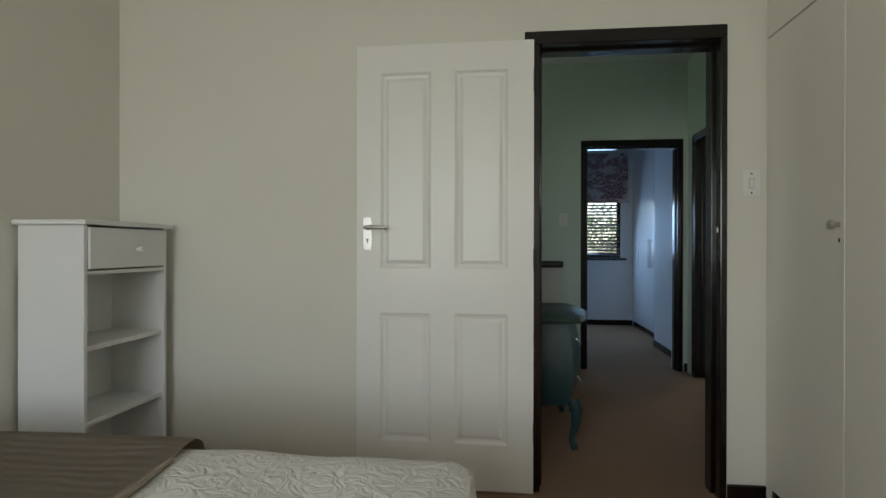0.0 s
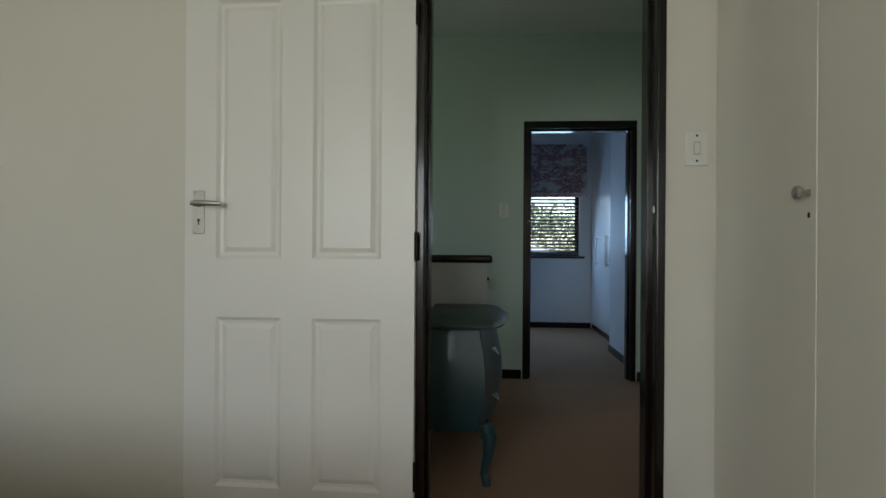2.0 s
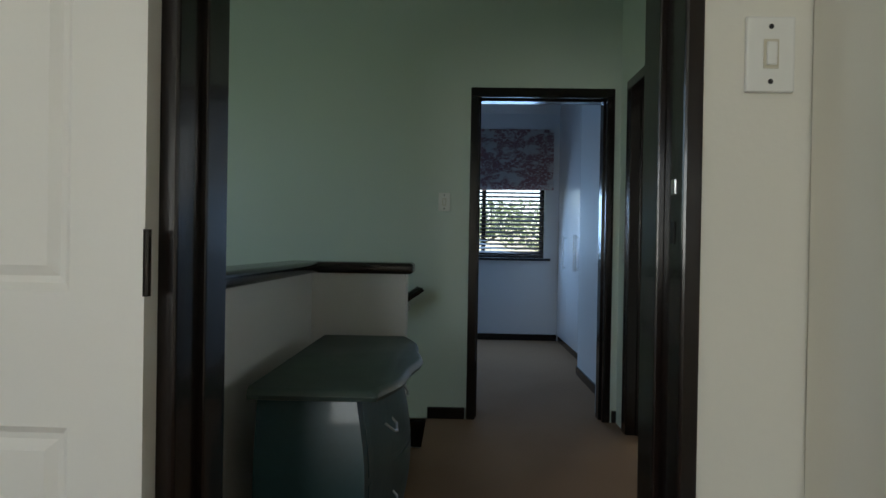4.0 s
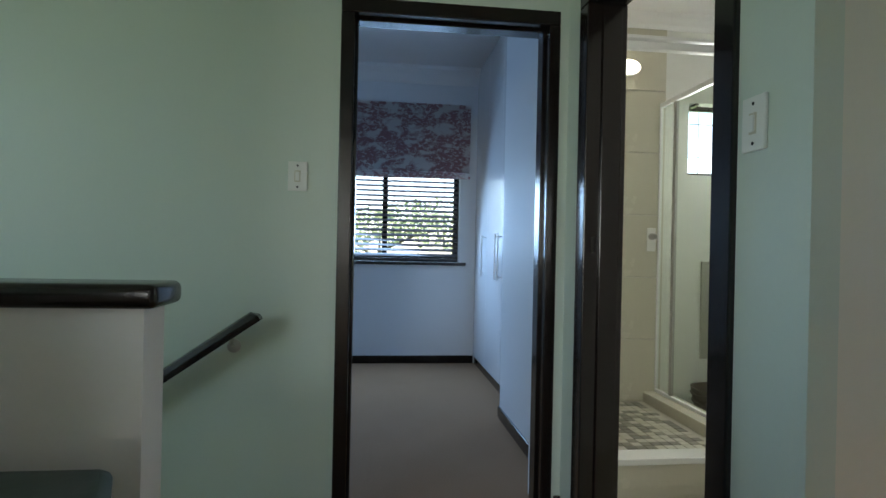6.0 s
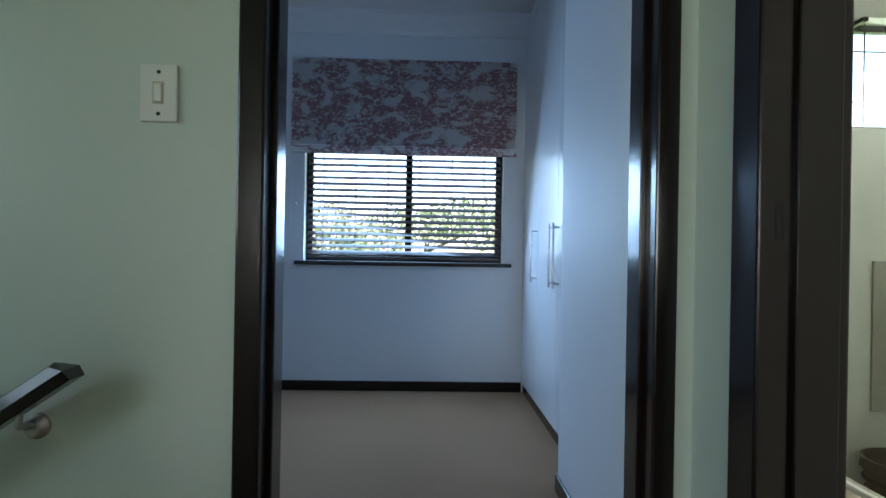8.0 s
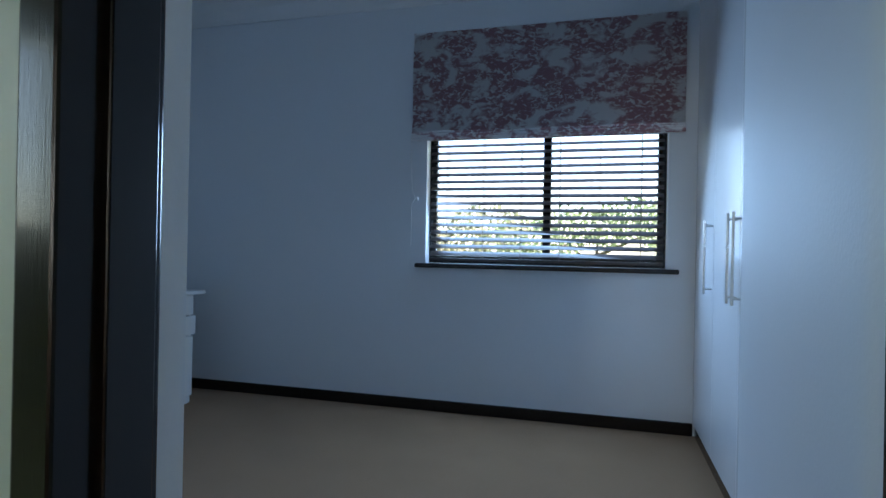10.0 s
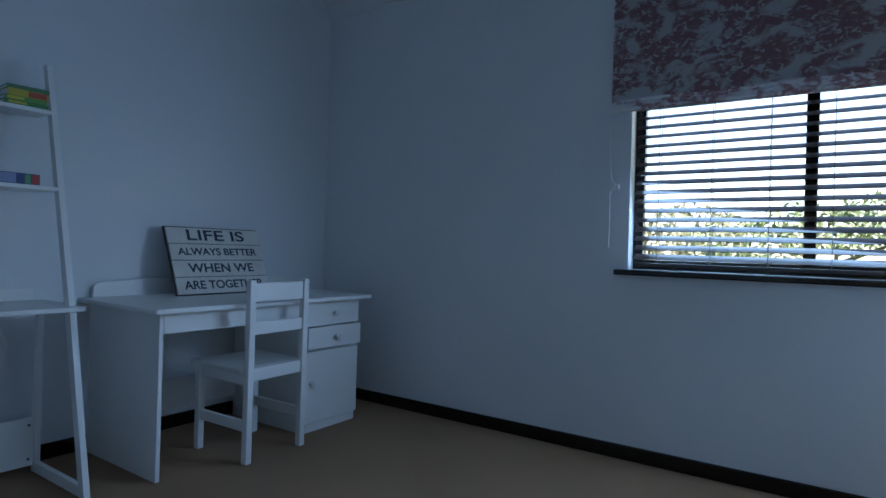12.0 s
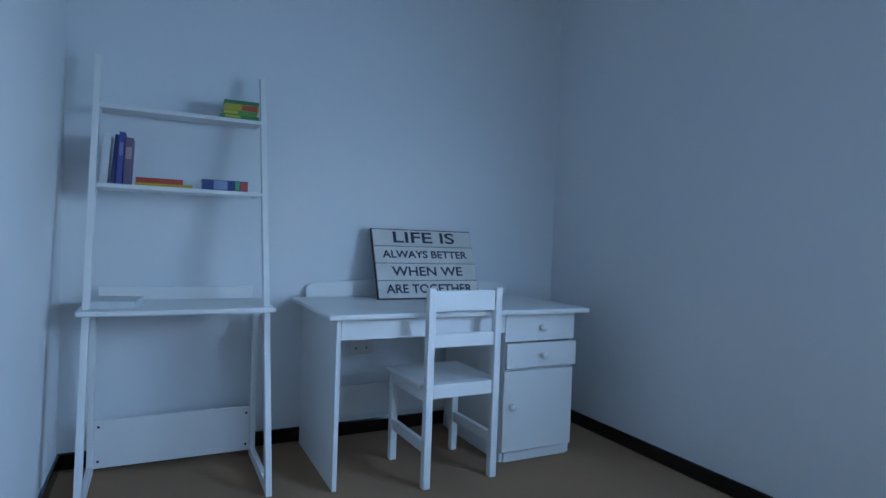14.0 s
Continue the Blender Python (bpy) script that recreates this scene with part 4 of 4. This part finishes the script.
def ladder_shelf():
    l = thing("ladder_desk", (-1.86, 5.97, 0), "white painted leaning ladder desk with two shelves", "shelf")
    h = 0.335
    for s in (-1, 1):
        y0, y1 = (s * h - 0.012, s * h + 0.012)
        bm = bmesh.new()
        prism(bm, [(0.50, 0), (0.545, 0), (0.375, 0.74), (0.09, 1.80), (0.05, 1.80), (0.33, 0.74)], "y", y0, y1)
        part("front_post", bm, M_furn, l)
        part("rear_post", boxes((0.045, 0.08, y0, y1, 0, 0.735, 0.002)), M_furn, l)
        part("foot_rail", boxes((0.08, 0.505, y0 + 0.001, y1 - 0.001, 0, 0.045, 0.002)), M_furn, l)
    part("desk_board", boxes((0.02, 0.425, -h - 0.03, h + 0.03, 0.737, 0.757, 0.004)), M_furn, l)
    part("board_upstand", boxes((0.02, 0.035, -h + 0.014, h - 0.014, 0.757, 0.815, 0.004)), M_furn, l)
    part("middle_shelf", boxes((0.02, 0.235, -h + 0.012, h - 0.012, 1.236, 1.254, 0.003)), M_furn, l)
    part("top_shelf", boxes((0.01, 0.15, -h + 0.012, h - 0.012, 1.572, 1.59, 0.003)), M_furn, l)
    bp = part("back_panel", boxes((0.05, 0.066, -h + 0.012, h - 0.012, 0.03, 0.24, 0.002)), M_furn, l)
    for y in (-h + 0.03, h - 0.03):
        for z in (0.06, 0.21):
            part("screw", revolve(bmesh.new(), [(0.006, 0.066), (0.004, 0.0675)], (0, y, z), 8, "x"), M_black, bp)


ladder_shelf()


def book(at, size, colour, label, lean=0.0, rz=0.0, stripe=None):
    """size: thickness across, depth, height; pages at the far side."""
    b = new("book")
    b.matrix_basis = pose(*at, lean, 0, rz)
    tagged(b, label, "book")
    w, dd, hh = size
    cm = mat("book_cover", colour, 0.45, 0.12, 20, 150, 0.05)
    cov = part("cover", boxes((0, dd, 0, 0.002, 0, hh), (0, dd, w - 0.002, w, 0, hh), (dd - 0.003, dd, 0.002, w - 0.002, 0, hh)), cm, b)
    part("pages", boxes((0.004, dd - 0.003, 0.002, w - 0.002, 0.004, hh - 0.004)), M_furn, b, "white paper pages")
    if stripe:
        part("spine_band", boxes((dd, dd + 0.0006, 0.004, w - 0.004, hh * 0.55, hh * 0.8)), mat("spine_print", stripe, 0.5, 0.1, 30, 100, 0), b)
    return b


def flat_book(at, size, colour, label, rz=0.0, bars=None):
    """A book or game box lying flat; size: depth, length, thickness."""
    b = new("book")
    b.matrix_basis = pose(*at, 0, 0, rz)
    tagged(b, label, "book")
    dd, ln, th = size
    cm = mat("book_cover", colour, 0.4, 0.12, 20, 150, 0.05)
    part("cover", boxes((0, dd, 0, ln, 0, 0.002), (0, dd, 0, ln, th - 0.002, th), (dd - 0.002, dd, 0, ln, 0.002, th - 0.002)), cm, b)
    part("pages", boxes((0.003, dd - 0.003, 0.003, ln - 0.003, 0.002, th - 0.002)), M_furn, b, "white paper pages")
    for c, a, e in bars or ():
        part("spine_band", boxes((dd, dd + 0.0006, a * ln, e * ln, 0.003, th - 0.003)), mat("spine_print", c, 0.5, 0.1, 30, 100, 0), b)
    return b


SX = -1.84
zt = 1.591
flat_book((SX + 0.03, 6.115, zt), (0.10, 0.165, 0.016), (0.05, 0.22, 0.05), "green paperback at the bottom of a small stack", 2, [((0.5, 0.45, 0.05), 0.1, 0.5)])
flat_book((SX + 0.03, 6.125, zt + 0.016), (0.10, 0.15, 0.018), (0.10, 0.30, 0.06), "green and yellow paperback in a small stack", -2, [((0.6, 0.5, 0.05), 0.05, 0.45)])
flat_book((SX + 0.03, 6.13, zt + 0.034), (0.10, 0.15, 0.03), (0.50, 0.40, 0.04), "yellow and red paperback in a small stack", 1, [((0.5, 0.08, 0.04), 0.5, 0.95)])
flat_book((SX + 0.03, 6.135, zt + 0.064), (0.10, 0.15, 0.016), (0.06, 0.20, 0.10), "dark green paperback on top of a small stack", -3)
zm = 1.255
book((SX + 0.05, 5.655, zm), (0.028, 0.13, 0.20), (0.65, 0.66, 0.68), "white paperback standing on the middle shelf", -4)
book((SX + 0.05, 5.692, zm), (0.018, 0.13, 0.205), (0.03, 0.04, 0.16), "dark blue book standing upright on the shelf", -5)
book((SX + 0.05, 5.714, zm), (0.022, 0.14, 0.215), (0.05, 0.07, 0.28), "blue hardcover book standing upright on the shelf", -3, 0, (0.2, 0.2, 0.4))
book((SX + 0.05, 5.74, zm), (0.03, 0.13, 0.195), (0.14, 0.10, 0.18), "mauve patterned book standing upright on the shelf", -2, 0, (0.4, 0.3, 0.3))
flat_book((SX + 0.06, 5.785, zm), (0.13, 0.22, 0.012), (0.60, 0.40, 0.05), "thin yellow book lying flat on the shelf")
flat_book((SX + 0.06, 5.785, zm + 0.012), (0.13, 0.18, 0.022), (0.50, 0.06, 0.03), "red book lying flat on a yellow one", 1)
flat_book((SX + 0.06, 6.045, zm), (0.13, 0.19, 0.045), (0.02, 0.05, 0.18), "dark blue boxed book lying flat on the shelf", -1, [((0.25, 0.3, 0.5), 0.25, 0.55), ((0.1, 0.35, 0.15), 0.72, 0.82), ((0.5, 0.06, 0.05), 0.84, 0.99)])
flat_book((SX + 0.13, 5.66, 0.758), (0.20, 0.17, 0.03), (0.66, 0.68, 0.70), "closed pale paperback lying on the ladder desk", -8)


def socket():
    s = thing("wall_socket", (-1.92, 6.88, 0.47), "white plastic double wall socket under the desk", "socket")
    part("plate", boxes((0, 0.009, -0.06, 0.06, -0.04, 0.04, 0.003)), M_plastic, s)
    for y in (-0.03, 0.03):
        part("socket_hole", boxes((0.009, 0.0095, y - 0.004, y + 0.004, -0.008, 0.002)), M_black, s)


socket()

# ---------------------------------------------------------------- bathroom things


def bathroom():
    # raised shower floor with a white kerb in front and a tiled kerb under the glass
    structure("shower_base", slab(1.85, 2.67, 5.17, 6.217, 0, 0.135), M_grout, "grouted raised shower floor", "shower floor")
    structure("shower_kerb", boxes((1.85, 2.80, 5.07, 5.17, 0, 0.165, 0.004)), M_tile, "beige tiled shower kerb", "kerb")
    structure("shower_kerb_top", boxes((1.85, 2.82, 5.055, 5.18, 0.165, 0.195, 0.006)), M_ceramic, "white capped shower kerb", "kerb")
    structure("glass_kerb", boxes((2.67, 2.83, 5.18, 6.217, 0, 0.20, 0.005)), M_tile, "beige tiled kerb under the shower glass", "kerb")
    # front rail over the shower opening
    structure("shower_front_rail", boxes((1.85, 2.75, 5.10, 5.14, 2.0, 2.035, 0.004), (1.85, 2.75, 5.095, 5.145, 2.045, 2.06, 0.003)), M_furn, "white enamelled rail over the shower opening", "rail")
    # shower screen
    s = thing("shower_screen", (2.755, 5.2, 0.2), "clear glass shower screen in a white frame", "shower screen")
    g = part("fixed_pane", boxes((-0.003, 0.003, 0.02, 0.80, 0.02, 1.83)), M_shower, s)
    g2 = part("side_pane", boxes((-0.003, 0.003, 0.83, 1.0, 0.02, 1.83)), M_shower, s)
    g.visible_shadow = g2.visible_shadow = False
    part("post", boxes((-0.012, 0.012, 0.995, 1.017, 0, 1.86, 0.003)), M_furn, s)
    part("post", boxes((-0.010, 0.010, 0.80, 0.83, 0, 1.86, 0.003)), M_chrome, s, "bright metal upright")
    part("top_rail", boxes((-0.014, 0.014, 0, 1.0, 1.83, 1.86, 0.003)), M_furn, s)
    part("bottom_rail", boxes((-0.012, 0.012, 0, 1.0, 0, 0.02, 0.003)), M_furn, s)
    # tap on the tiled wall
    t = thing("shower_tap", (2.70, 6.20, 1.18), "chrome shower mixer on the tiled wall", "tap")
    part("wall_plate", boxes((-0.03, 0.03, -0.006, 0, -0.075, 0.075, 0.003)), M_plastic, t)
    part("lever", revolve(bmesh.new(), [(0.022, -0.006), (0.02, -0.05), (0.012, -0.06)], (0, 0, 0.02), 14, "y"), M_chrome, t, smooth=True)
    # window with burglar bars
    w = tagged(new("window_2"), "small dark steel window with burglar bars", "window", kind="structure")
    y0, y1 = 6.30, 6.335
    xa, xb, za, zb = 2.95, 3.64, 1.61, 2.08
    part("window_frame", boxes((xa, xa + 0.03, y0, y1, za, zb, 0.002), (xb - 0.03, xb, y0, y1, za, zb, 0.002), (xa + 0.03, xb - 0.03, y0, y1, za, za + 0.025, 0.002), (xa + 0.03, xb - 0.03, y0, y1, zb - 0.03, zb, 0.002)), M_dark, w)
    p = part("pane", boxes((xa + 0.03, xb - 0.03, 6.315, 6.319, za + 0.025, zb - 0.03)), M_glass, w)
    p.visible_shadow = False
    for k in range(5):
        x = xa + 0.11 + 0.115 * k
        part("burglar_bar", tube(bmesh.new(), [(x, 6.285, za), (x, 6.285, zb)], 0.0035, 6), M_dark, w)
    for z in (1.735, 1.955):
        part("burglar_bar", tube(bmesh.new(), [(xa, 6.278, z), (xb, 6.278, z)], 0.0035, 6), M_dark, w)
        lug = tube(bmesh.new(), [(xb - 0.002, 6.278, z), (xb + 0.03, 6.19, z), (xb + 0.07, 6.19, z)], 0.006, 6)
        part("bar_lug", lug, M_dark, w)
    for x in (3.0, 3.30, 3.60):
        part("bar_fixing", boxes((x - 0.012, x + 0.012, 6.20, 6.30, zb - 0.022, zb - 0.004, 0.002)), M_dark, w)
    structure("splash_panel", boxes((3.055, 3.642, 6.203, 6.216, 0.41, 1.045, 0.002)), M_grey, "grey stone panel behind the toilet", "panel")
    # toilet
    c = thing("toilet", (3.405, 6.20, 0), "white ceramic close-coupled toilet with a lidded cistern", "toilet")
    part("cistern", boxes((-0.19, 0.19, -0.17, 0.0, 0.42, 0.82, 0.025)), M_ceramic, c, smooth=True)
    part("cistern_lid", boxes((-0.198, 0.198, -0.18, 0.0, 0.82, 0.86, 0.012)), M_ceramic, c, smooth=True)
    part("flush_button", revolve(bmesh.new(), [(0.02, 0.86), (0.02, 0.866), (0.012, 0.868)], (0, -0.09, 0), 14), M_chrome, c)
    bm = bmesh.new()
    prof = [(0.115, 0.0), (0.11, 0.03), (0.10, 0.12), (0.13, 0.24), (0.175, 0.34), (0.185, 0.395), (0.17, 0.40), (0.14, 0.385), (0.09, 0.30)]
    revolve(bm, prof, (0, -0.42, 0), 26)
    bmesh.ops.scale(bm, vec=(1, 1.25, 1), verts=bm.verts, space=Matrix.Translation((0, 0.42, 0)))
    box(bm, -0.12, 0.12, -0.28, -0.02, 0.33, 0.42, 0.02)
    part("bowl", bm, M_ceramic, c, smooth=True)
    bm = revolve(bmesh.new(), [(0.185, 0.402), (0.192, 0.41), (0.19, 0.425), (0.17, 0.435)], (0, -0.42, 0), 26)
    bmesh.ops.scale(bm, vec=(1, 1.22, 1), verts=bm.verts, space=Matrix.Translation((0, 0.42, 0)))
    part("seat_lid", bm, M_ceramic, c, smooth=True)
    # waste basket
    b = thing("waste_basket", (3.08, 6.04, 0), "low round dark woven basket on the bathroom floor", "basket")
    bm = revolve(bmesh.new(), [(0.10, 0.0), (0.13, 0.11), (0.155, 0.245), (0.16, 0.26), (0.148, 0.26), (0.12, 0.11), (0.09, 0.015)], (0, 0, 0), 24)
    part("basket_body", bm, M_wicker, b, smooth=True)
    for k in range(5):
        z = 0.03 + 0.048 * k
        r = 0.112 + 0.05 * z / 0.30 + 0.004
        part("woven_band", tube(bmesh.new(), [(math.cos(a * 0.2618) * r, math.sin(a * 0.2618) * r, z) for a in range(25)], 0.009, 6), M_wicker, b)
    # bulkhead lamp on the tiled wall
    l = thing("wall_lamp", (2.505, 6.2, 2.275), "small round glowing bulkhead lamp", "lamp")
    bm = revolve(bmesh.new(), [(0.095, 0.0), (0.095, -0.02), (0.08, -0.025)], (0, 0, 0), 20, "y")
    bmesh.ops.scale(bm, vec=(1, 1, 0.55), verts=bm.verts)
    part("base", bm, M_furn, l)
    bm = revolve(bmesh.new(), [(0.085, -0.02), (0.083, -0.04), (0.065, -0.062), (0.035, -0.075), (0.005, -0.08)], (0, 0, 0), 20, "y")
    bmesh.ops.scale(bm, vec=(1, 1, 0.55), verts=bm.verts)
    part("diffuser", bm, M_lamp, l, "lit opal diffuser", True)
    # cornice
    structure("bathroom_cornice", prism(bmesh.new(), [(6.217, 2.54), (6.205, 2.54), (6.19, 2.565), (6.15, 2.595), (6.13, 2.62), (6.217, 2.62)], "x", 1.85, 3.8), M_ceil, "white coved plaster cornice", "cornice")


bathroom()

# wall tiles of the shower, floor tiles and mosaic
back = structure("shower_wall_tiling", slab(1.85, 2.785, 6.209, 6.2165, 0.135, 2.54), M_grout, "grout bed of the shower wall tiles", "tiling")
me = mesh_of("tile", boxes((-0.1535, 0.1535, -0.007, 0, -0.197, 0.197, 0.002)), M_tile)
for i in range(3):
    for k in range(6):
        ob = new("tile", me)
        ob.parent = back
        ob.matrix_basis = pose(2.006 + 0.311 * i, 6.209, 0.338 + 0.40 * k)
left = structure("shower_side_tiling", slab(1.851, 1.857, 5.17, 6.20, 0.135, 2.54), M_grout, "grout bed of the shower wall tiles", "tiling")
me = mesh_of("tile", boxes((0, 0.007, -0.131, 0.131, -0.197, 0.197, 0.002)), M_tile)
for i in range(3):
    for k in range(6):
        ob = new("tile", me)
        ob.parent = left
        ob.matrix_basis = pose(1.857, 5.33 + 0.30 * i, 0.338 + 0.40 * k)
me = mesh_of("tile", boxes((-0.1635, 0.1635, -0.1635, 0.1635, -0.006, 0.004, 0.0015)), M_btile)
fl = bpy.data.objects["floor_bathroom"]
for i in range(6):
    for k in range(8):
        x, y = 2.02 + 0.33 * i, 3.93 + 0.33 * k
        if y > 4.95 and x < 2.75 or y > 6.1 or x > 3.7:
            continue
        ob = new("tile", me)
        ob.parent = fl
        ob.matrix_basis = pose(x, y, 0)
sb = bpy.data.objects["shower_base"]
me = mesh_of("mosaic_stone", boxes((-0.0235, 0.0235, -0.0235, 0.0235, 0, 0.005, 0.0012)), M_mosaic)
for i in range(15):
    for k in range(20):
        ob = new("mosaic_stone", me)
        ob.parent = sb
        ob.matrix_basis = pose(1.895 + 0.0505 * i, 5.205 + 0.0505 * k, 0.1345)
